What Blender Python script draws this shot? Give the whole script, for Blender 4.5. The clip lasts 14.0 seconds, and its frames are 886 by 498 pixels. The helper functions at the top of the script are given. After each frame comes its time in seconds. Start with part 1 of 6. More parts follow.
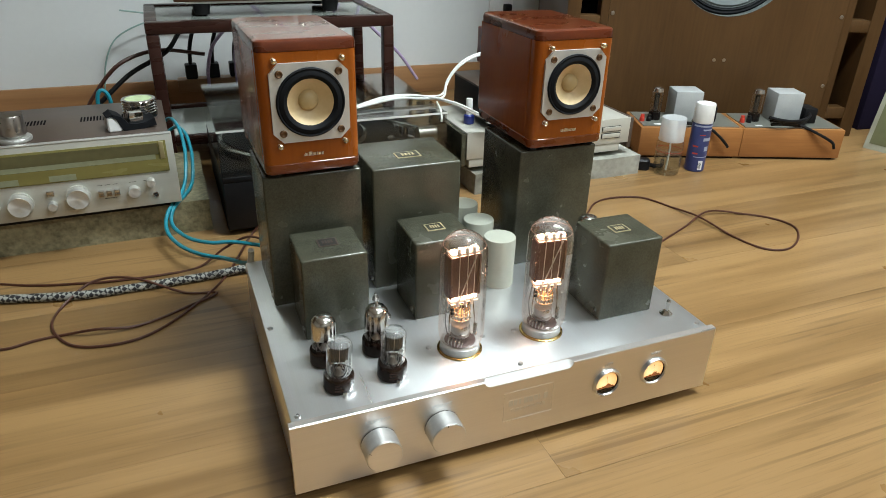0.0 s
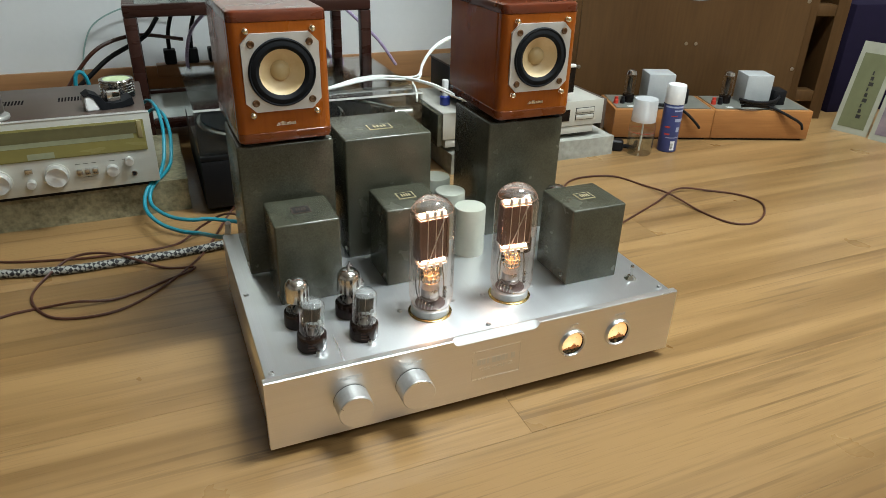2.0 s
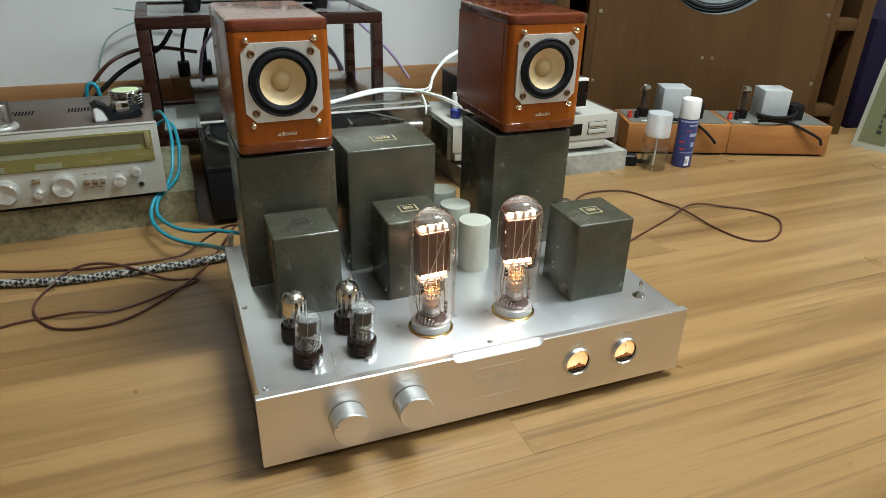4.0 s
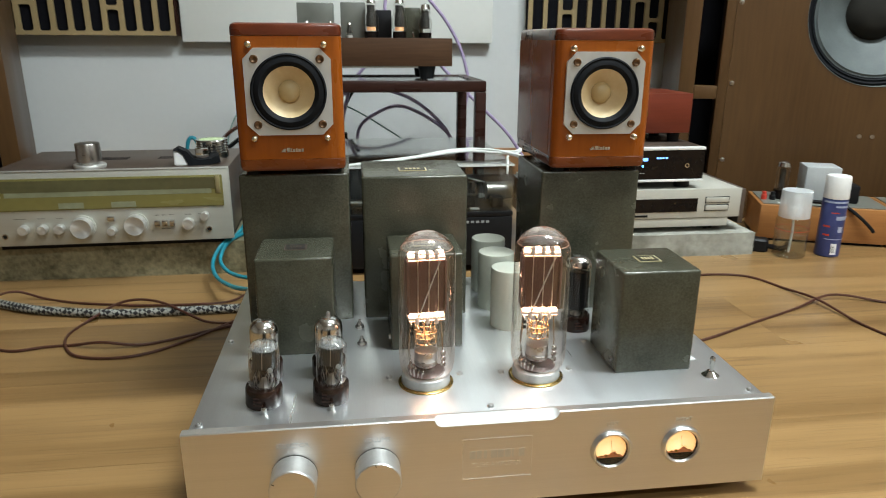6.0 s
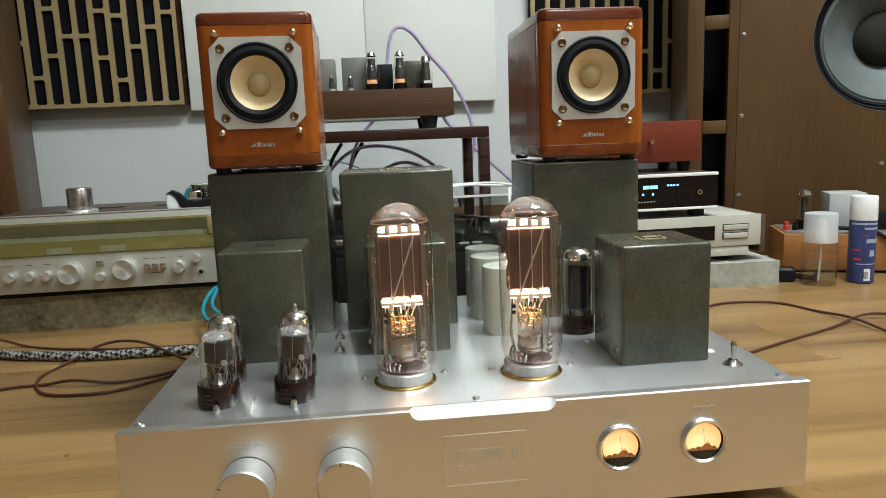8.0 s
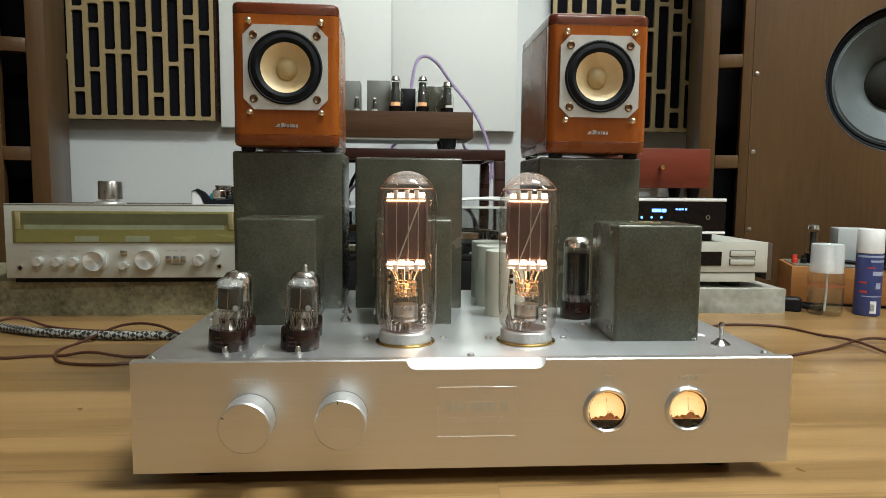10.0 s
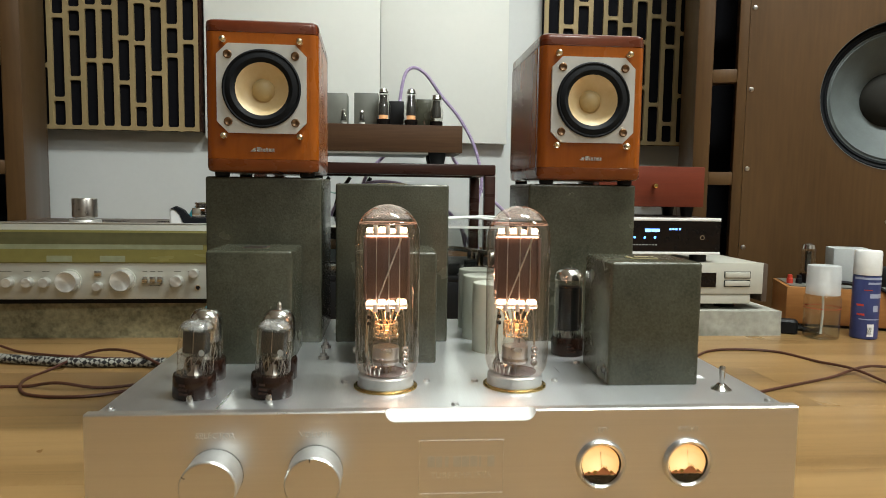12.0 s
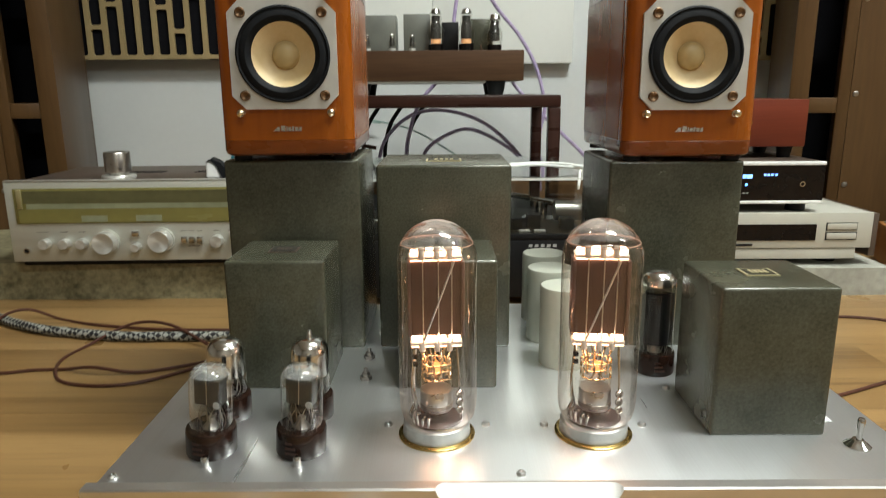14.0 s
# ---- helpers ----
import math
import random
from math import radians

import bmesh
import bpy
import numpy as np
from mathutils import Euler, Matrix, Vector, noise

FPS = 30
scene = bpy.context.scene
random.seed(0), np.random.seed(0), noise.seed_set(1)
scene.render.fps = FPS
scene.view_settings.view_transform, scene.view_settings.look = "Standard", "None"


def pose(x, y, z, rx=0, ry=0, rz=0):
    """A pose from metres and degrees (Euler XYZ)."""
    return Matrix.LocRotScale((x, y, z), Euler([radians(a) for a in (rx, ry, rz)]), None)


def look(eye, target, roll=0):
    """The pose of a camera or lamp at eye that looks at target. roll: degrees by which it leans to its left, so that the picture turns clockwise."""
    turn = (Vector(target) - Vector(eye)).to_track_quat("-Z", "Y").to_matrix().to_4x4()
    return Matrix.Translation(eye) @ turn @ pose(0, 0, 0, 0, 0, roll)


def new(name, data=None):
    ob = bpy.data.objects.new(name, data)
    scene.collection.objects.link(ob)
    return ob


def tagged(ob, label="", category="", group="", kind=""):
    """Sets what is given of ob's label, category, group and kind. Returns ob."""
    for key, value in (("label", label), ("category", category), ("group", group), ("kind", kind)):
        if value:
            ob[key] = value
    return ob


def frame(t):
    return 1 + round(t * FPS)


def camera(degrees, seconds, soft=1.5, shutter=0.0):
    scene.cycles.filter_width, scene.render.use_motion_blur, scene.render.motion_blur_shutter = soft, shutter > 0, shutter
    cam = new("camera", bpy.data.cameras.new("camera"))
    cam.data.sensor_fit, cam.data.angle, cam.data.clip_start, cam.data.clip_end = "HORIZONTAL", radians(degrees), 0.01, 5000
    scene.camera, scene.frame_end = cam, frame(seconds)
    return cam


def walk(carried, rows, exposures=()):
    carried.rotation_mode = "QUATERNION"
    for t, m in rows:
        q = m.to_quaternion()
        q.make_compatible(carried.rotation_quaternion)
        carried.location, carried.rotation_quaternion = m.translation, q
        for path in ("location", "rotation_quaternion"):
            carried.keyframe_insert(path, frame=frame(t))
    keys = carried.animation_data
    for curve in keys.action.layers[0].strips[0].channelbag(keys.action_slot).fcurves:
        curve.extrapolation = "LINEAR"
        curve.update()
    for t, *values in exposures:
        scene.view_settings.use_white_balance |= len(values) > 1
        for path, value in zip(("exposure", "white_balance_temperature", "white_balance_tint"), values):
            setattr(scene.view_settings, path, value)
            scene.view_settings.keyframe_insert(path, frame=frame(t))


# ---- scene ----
cam = camera(66.4, 14.0, soft=0.8, shutter=0.45)
METRES, EYE, TILT, LEAN, TURN = 0.735, 0.561, 0.0, 0.0, -24.3
PATH = [
    (0, (0.199, 0.211, 0.58), (0.875, 1.858, -0.33), 1.5),
    (0.5, (0.193, 0.188, 0.582), (0.877, 1.828, -0.335), 2.2),
    (1, (0.189, 0.172, 0.581), (0.895, 1.803, -0.336), 2.6),
    (1.5, (0.193, 0.165, 0.568), (0.914, 1.79, -0.349), 2.4),
    (2, (0.203, 0.165, 0.561), (0.914, 1.791, -0.362), 1.6),
    (2.2, (0.206, 0.165, 0.562), (0.908, 1.8, -0.35), 1.7),
    (4.3, (0.239, 0.179, 0.546), (0.902, 1.852, -0.326), 1.6),
    (4.5, (0.258, 0.187, 0.533), (0.914, 1.877, -0.313), 2.6),
    (5, (0.324, 0.208, 0.493), (0.862, 1.953, -0.324), 2.9),
    (5.5, (0.38, 0.214, 0.463), (0.746, 2.045, -0.253), 1.3),
    (6, (0.416, 0.226, 0.425), (0.665, 2.121, -0.166), 0.3),
    (6.5, (0.435, 0.242, 0.377), (0.585, 2.178, -0.102), -2.3),
    (7, (0.452, 0.248, 0.352), (0.588, 2.198, -0.071), -2.5),
    (7.5, (0.463, 0.254, 0.325), (0.618, 2.213, -0.047), -2.7),
    (8, (0.463, 0.26, 0.308), (0.648, 2.224, -0.019), -2.3),
    (8.2, (0.462, 0.256, 0.295), (0.655, 2.223, -0.01), -2.7),
    (10.3, (0.476, 0.213, 0.242), (0.609, 2.201, 0.071), 0.7),
    (10.5, (0.479, 0.213, 0.243), (0.613, 2.202, 0.086), 0.6),
    (11, (0.479, 0.214, 0.247), (0.632, 2.204, 0.113), 0.9),
    (11.5, (0.48, 0.221, 0.248), (0.638, 2.209, 0.104), 0.8),
    (12, (0.48, 0.256, 0.267), (0.643, 2.242, 0.094), 0.8),
    (12.5, (0.481, 0.318, 0.278), (0.591, 2.307, 0.096), 1.9),
    (13, (0.482, 0.362, 0.296), (0.606, 2.34, 0.027), 2.5),
    (13.5, (0.483, 0.377, 0.325), (0.545, 2.35, 0.001), -0.2),
    (14, (0.486, 0.385, 0.338), (0.479, 2.333, -0.115), -0.4),
]
# the clip's white balance drifts warmer as the eye goes down
WHITE = [(0, 0, 6390, 10), (4.5, 0, 6390, 10), (6.5, 0, 6480, 10), (8, 0, 6550, 10), (11, 0, 6750, 10), (13, 0, 6980, 10), (14, 0, 6980, 10)]
walk(cam, [(t, look(eye, target, roll)) for t, eye, target, roll in PATH], WHITE)

# ---- light ----
F = -0.006  # floor level
world = bpy.data.worlds.new("room_air")
scene.world = world
world.use_nodes = True
world.node_tree.nodes["Background"].inputs[0].default_value = (0.75, 0.85, 1.0, 1)
world.node_tree.nodes["Background"].inputs[1].default_value = 0.02


def area_lamp(name, at, size, watts, colour, turn=(0, 0, 0)):
    data = bpy.data.lights.new(name, "AREA")
    data.shape, data.size, data.size_y, data.energy, data.color = "RECTANGLE", size[0], size[1], watts, colour
    ob = new(name, data)
    ob.matrix_world = pose(*at, *turn)
    return ob


area_lamp("ceiling_lamp", (1.22, 0.72, 2.36), (0.9, 0.30), 74, (0.90, 0.99, 1.0))
# added upward fill: brightens the ceiling that domes and deck mirror
area_lamp("ceiling_lamp", (1.22, 0.72, 2.37), (0.9, 0.30), 34, (0.90, 0.99, 1.0), (180, 0, 0))
# two fills added out of view, for the right loudspeaker and the fronts
area_lamp("ceiling_lamp", (2.7, 0.1, 2.46), (0.9, 0.30), 38, (0.90, 0.99, 1.0))
area_lamp("ceiling_lamp", (1.1, -1.2, 2.46), (0.9, 0.30), 32, (0.90, 0.99, 1.0))

# ---- mesh helpers ----


def box(bm, x0, x1, y0, y1, z0, z1, bevel=0.0, seg=2, mi=0):
    vs = [bm.verts.new(p) for p in ((x0, y0, z0), (x1, y0, z0), (x1, y1, z0), (x0, y1, z0), (x0, y0, z1), (x1, y0, z1), (x1, y1, z1), (x0, y1, z1))]
    fs = [bm.faces.new([vs[i] for i in f]) for f in ((0, 3, 2, 1), (4, 5, 6, 7), (0, 1, 5, 4), (1, 2, 6, 5), (2, 3, 7, 6), (3, 0, 4, 7))]
    for f in fs:
        f.material_index = mi
    if bevel:
        es = list({e for f in fs for e in f.edges})
        bmesh.ops.bevel(bm, geom=es, offset=bevel, segments=seg, affect="EDGES", profile=0.5, clamp_overlap=True)
    return bm


def lathe(bm, prof, seg=32, at=(0, 0, 0), axis="z", mi=0):
    """A body turned from (radius, height) pairs round the axis."""
    rings = []
    for r, h in prof:
        ring = []
        for k in range(seg if r > 1e-6 else 1):
            a = 2 * math.pi * k / seg
            c, s = r * math.cos(a), r * math.sin(a)
            p = (c, s, h) if axis == "z" else ((c, -h, s) if axis == "-y" else (h, c, s))
            ring.append(bm.verts.new((p[0] + at[0], p[1] + at[1], p[2] + at[2])))
        rings.append(ring)
    for a, b in zip(rings, rings[1:]):
        for k in range(seg):
            q = [a[k % len(a)], a[(k + 1) % len(a)], b[(k + 1) % len(b)], b[k % len(b)]]
            q = list(dict.fromkeys(q))
            if len(q) > 2:
                bm.faces.new(q).material_index = mi
    bmesh.ops.recalc_face_normals(bm, faces=bm.faces)
    return bm


def smooth_path(pts, steps=8):
    pts = [Vector(p) for p in pts]
    ends = [2 * pts[0] - pts[1]] + pts + [2 * pts[-1] - pts[-2]]
    out = []
    for i in range(1, len(ends) - 2):
        p0, p1, p2, p3 = ends[i - 1:i + 3]
        for k in range(steps):
            t = k / steps
            out.append(0.5 * (2 * p1 + (p2 - p0) * t + (2 * p0 - 5 * p1 + 4 * p2 - p3) * t * t + (3 * p1 - p0 - 3 * p2 + p3) * t ** 3))
    return out + [pts[-1]]


def sweep(bm, pts, r, n=8, steps=8, mi=0):
    """A round cord along a smooth line through pts."""
    line = smooth_path(pts, steps) if steps else [Vector(p) for p in pts]
    side = Vector((0, 0, 1)).cross(line[1] - line[0])
    if side.length < 1e-6:
        side = Vector((1, 0, 0))
    rings = []
    for i, p in enumerate(line):
        d = (line[min(i + 1, len(line) - 1)] - line[max(i - 1, 0)]).normalized()
        side = (side - d * side.dot(d)).normalized()
        up = d.cross(side)
        rings.append([bm.verts.new(p + r * (math.cos(2 * math.pi * k / n) * side + math.sin(2 * math.pi * k / n) * up)) for k in range(n)])
    for a, b in zip(rings, rings[1:]):
        for k in range(n):
            bm.faces.new((a[k], a[(k + 1) % n], b[(k + 1) % n], b[k])).material_index = mi
    bm.faces.new(rings[0][::-1]), bm.faces.new(rings[-1])
    return bm


def prism(bm, outline, y0, y1, mi=0):
    """An outline in x, z drawn out from y0 (front) to y1."""
    a = [bm.verts.new((x, y0, z)) for x, z in outline]
    b = [bm.verts.new((x, y1, z)) for x, z in outline]
    n = len(a)
    fs = [bm.faces.new(a), bm.faces.new(b[::-1])] + [bm.faces.new((a[k], b[k], b[(k + 1) % n], a[(k + 1) % n])) for k in range(n)]
    for f in fs:
        f.material_index = mi
    bmesh.ops.recalc_face_normals(bm, faces=fs)
    return bm


def rounded(x0, x1, z0, z1, r, n=5):
    out = []
    for cx, cz, a0 in ((x1 - r, z1 - r, 0), (x0 + r, z1 - r, 90), (x0 + r, z0 + r, 180), (x1 - r, z0 + r, 270)):
        out += [(cx + r * math.cos(radians(a0 + 90 * k / n)), cz + r * math.sin(radians(a0 + 90 * k / n))) for k in range(n + 1)]
    return out


def holed(bm, corners, r, cx, cz, y0, y1, n=56, mi=0):
    """A plate of thickness y0 to y1 with convex corners in x, z and a round hole."""
    ang = sorted({round(2 * math.pi * k / n, 5) for k in range(n)} | {round(math.atan2(z - cz, x - cx) % (2 * math.pi), 5) for x, z in corners})
    m = len(corners)

    def edge(a):
        c, s, best = math.cos(a), math.sin(a), 9.0
        for k in range(m):
            (xa, za), (xb, zb) = corners[k], corners[(k + 1) % m]
            den = c * (zb - za) - s * (xb - xa)
            if abs(den) > 1e-9:
                q = ((xa - cx) * (zb - za) - (za - cz) * (xb - xa)) / den
                if q > 0:
                    best = min(best, q)
        return (cx + c * best, cz + s * best)
    loops = []
    for a in ang:
        ox, oz = edge(a)
        ix, iz = cx + r * math.cos(a), cz + r * math.sin(a)
        loops.append([bm.verts.new(v) for v in ((ox, y0, oz), (ix, y0, iz), (ix, y1, iz), (ox, y1, oz))])
    fs = []
    for a, b in zip(loops, loops[1:] + loops[:1]):
        fs += [bm.faces.new((a[k], b[k], b[(k + 1) % 4], a[(k + 1) % 4])) for k in range(4)]
    for f in fs:
        f.material_index = mi
    bmesh.ops.recalc_face_normals(bm, faces=fs)
    return bm


def stack(bm, x0, x1, y0, y1, r, levels, n=5):
    """A body with round upright corners; levels are (height, inset) pairs from bottom to top."""
    rings = []
    for z, q in levels:
        rings.append([bm.verts.new((x, y, z)) for x, y in rounded(x0 + q, x1 - q, y0 + q, y1 - q, max(r - q, 0.0004), n)])
    k = len(rings[0])
    for a, b in zip(rings, rings[1:]):
        for i in range(k):
            bm.faces.new((a[i], a[(i + 1) % k], b[(i + 1) % k], b[i]))
    bm.faces.new(rings[0][::-1]), bm.faces.new(rings[-1])
    bmesh.ops.recalc_face_normals(bm, faces=bm.faces)
    return bm


def mesh_of(name, bm, mats):
    me = bpy.data.meshes.new(name)
    bm.to_mesh(me)
    bm.free()
    for m in mats if isinstance(mats, (list, tuple)) else [mats]:
        me.materials.append(m)
    me.polygons.foreach_set("use_smooth", [True] * len(me.polygons))
    me.set_sharp_from_angle(angle=radians(38))
    return me


def part(name, bm, material, parent, label="", at=None):
    ob = new(name, mesh_of(name, bm, material))
    ob.parent = parent
    if at:
        ob.location = at
    return tagged(ob, label) if label else ob


def thing(name, at, label, category, turn=0.0, group="", kind=""):
    ob = new(name)
    ob.empty_display_size = 0.02
    ob.matrix_basis = pose(*at, 0, 0, turn)
    return tagged(ob, label, category, group, kind)


def solid(name, bm, material, label, category, at=(0, 0, 0), turn=0.0, group="", kind=""):
    ob = new(name, mesh_of(name, bm, material))
    ob.matrix_basis = pose(*at, 0, 0, turn)
    return tagged(ob, label, category, group, kind)


def lettering(name, text, size, at, parent, material, depth=0.0003):
    """Raised letters that face -y, centred at a place."""
    cu = bpy.data.curves.new(name, "FONT")
    cu.body, cu.size, cu.extrude, cu.align_x, cu.align_y, cu.resolution_u = text, size, depth, "CENTER", "CENTER", 3
    tmp = new(name, cu)
    me = bpy.data.meshes.new_from_object(tmp.evaluated_get(bpy.context.evaluated_depsgraph_get()))
    bpy.data.objects.remove(tmp)
    me.materials.clear()
    me.materials.append(material)
    ob = new(name, me)
    ob.parent = parent
    ob.matrix_basis = pose(*at, 90, 0, 0)
    return ob


def B():
    return bmesh.new()


# ---- materials ----


def material(name, colour, rough=0.5, metal=0.0, dark=None, scale=(8, 8, 8), grain=0.5, fine=(60, 60, 60), fine_amount=0.25, bump=0.0, bump_scale=None, coat=0.0,
             rough_var=0.08, spec=0.5, piece=0.0):
    m = bpy.data.materials.new(name)
    m.use_nodes = True
    nt = m.node_tree
    p = nt.nodes["Principled BSDF"]
    p.inputs["Metallic"].default_value = metal
    p.inputs["Coat Weight"].default_value = coat
    p.inputs["Coat Roughness"].default_value = 0.08
    p.inputs["Specular IOR Level"].default_value = spec
    co = nt.nodes.new("ShaderNodeTexCoord")

    def noise_at(sc, detail):
        mp = nt.nodes.new("ShaderNodeMapping")
        mp.inputs["Scale"].default_value = sc
        nt.links.new(co.outputs["Object"], mp.inputs["Vector"])
        if piece:
            info = nt.nodes.new("ShaderNodeObjectInfo")
            mul = nt.nodes.new("ShaderNodeMath")
            mul.operation, mul.inputs[1].default_value = "MULTIPLY", 40
            nt.links.new(info.outputs["Random"], mul.inputs[0])
            nt.links.new(mul.outputs[0], mp.inputs["Location"])
        n = nt.nodes.new("ShaderNodeTexNoise")
        n.inputs["Scale"].default_value, n.inputs["Detail"].default_value = 1, detail
        nt.links.new(mp.outputs[0], n.inputs["Vector"])
        return n

    big, small = noise_at(scale, 5), noise_at(fine, 3)
    dark = dark or tuple(c * 0.8 for c in colour)
    ramp = nt.nodes.new("ShaderNodeValToRGB")
    ramp.color_ramp.elements[0].position, ramp.color_ramp.elements[1].position = 0.5 - 0.25 * grain - 0.05, 0.5 + 0.25 * grain + 0.05
    ramp.color_ramp.elements[0].color, ramp.color_ramp.elements[1].color = (*dark, 1), (*colour, 1)
    mixv = nt.nodes.new("ShaderNodeMix")
    mixv.inputs["Factor"].default_value = fine_amount
    nt.links.new(big.outputs[0], mixv.inputs[2])
    nt.links.new(small.outputs[0], mixv.inputs[3])
    nt.links.new(mixv.outputs[0], ramp.inputs[0])
    out = ramp.outputs[0]
    if piece:
        info = nt.nodes.new("ShaderNodeObjectInfo")
        rng = nt.nodes.new("ShaderNodeMapRange")
        rng.inputs[3].default_value, rng.inputs[4].default_value = 1 - piece, 1 + piece
        hs = nt.nodes.new("ShaderNodeHueSaturation")
        nt.links.new(info.outputs["Random"], rng.inputs[0])
        nt.links.new(rng.outputs[0], hs.inputs["Value"])
        nt.links.new(out, hs.inputs["Color"])
        out = hs.outputs[0]
    nt.links.new(out, p.inputs["Base Color"])
    rr = nt.nodes.new("ShaderNodeMapRange")
    rr.inputs[3].default_value, rr.inputs[4].default_value = max(rough - rough_var, 0.02), rough + rough_var
    nt.links.new(big.outputs[0], rr.inputs[0])
    nt.links.new(rr.outputs[0], p.inputs["Roughness"])
    if bump:
        b = nt.nodes.new("ShaderNodeBump")
        b.inputs["Strength"].default_value, b.inputs["Distance"].default_value = 1.0, bump
        src = noise_at(bump_scale, 2) if bump_scale else small
        nt.links.new(src.outputs[0], b.inputs["Height"])
        nt.links.new(b.outputs[0], p.inputs["Normal"])
    return m


def glassy(name, tint=(1, 1, 1), rough=0.02, low=0.04, high=0.75, gloss=(1, 1, 1), power=3.5):
    """A thin pane: it lets light straight through and mirrors more towards its rim."""
    m = bpy.data.materials.new(name)
    m.use_nodes = True
    nt = m.node_tree
    nt.nodes.remove(nt.nodes["Principled BSDF"])
    tr, gl, lw, pw, rg, mx = (nt.nodes.new(k) for k in ("ShaderNodeBsdfTransparent", "ShaderNodeBsdfGlossy", "ShaderNodeLayerWeight", "ShaderNodeMath", "ShaderNodeMapRange", "ShaderNodeMixShader"))
    tr.inputs[0].default_value, gl.inputs[0].default_value, gl.inputs["Roughness"].default_value = (*tint, 1), (*gloss, 1), rough
    lw.inputs[0].default_value = 0.5
    pw.operation, pw.inputs[1].default_value = "POWER", power
    rg.inputs[3].default_value, rg.inputs[4].default_value = low, high
    nt.links.new(lw.outputs["Facing"], pw.inputs[0])
    nt.links.new(pw.outputs[0], rg.inputs[0])
    nt.links.new(rg.outputs[0], mx.inputs[0])
    nt.links.new(tr.outputs[0], mx.inputs[1])
    nt.links.new(gl.outputs[0], mx.inputs[2])
    nt.links.new(mx.outputs[0], nt.nodes["Material Output"].inputs[0])
    return m


def milky(name, colour, alpha, rough=0.45):
    m = bpy.data.materials.new(name)
    m.use_nodes = True
    p = m.node_tree.nodes["Principled BSDF"]
    p.inputs["Base Color"].default_value, p.inputs["Alpha"].default_value, p.inputs["Roughness"].default_value = (*colour, 1), alpha, rough
    return m


def glowing(name, colour, strength):
    m = bpy.data.materials.new(name)
    m.use_nodes = True
    p = m.node_tree.nodes["Principled BSDF"]
    p.inputs["Base Color"].default_value = (*[min(c, 0.8) for c in colour], 1)
    p.inputs["Emission Color"].default_value, p.inputs["Emission Strength"].default_value = (*colour, 1), strength
    return m


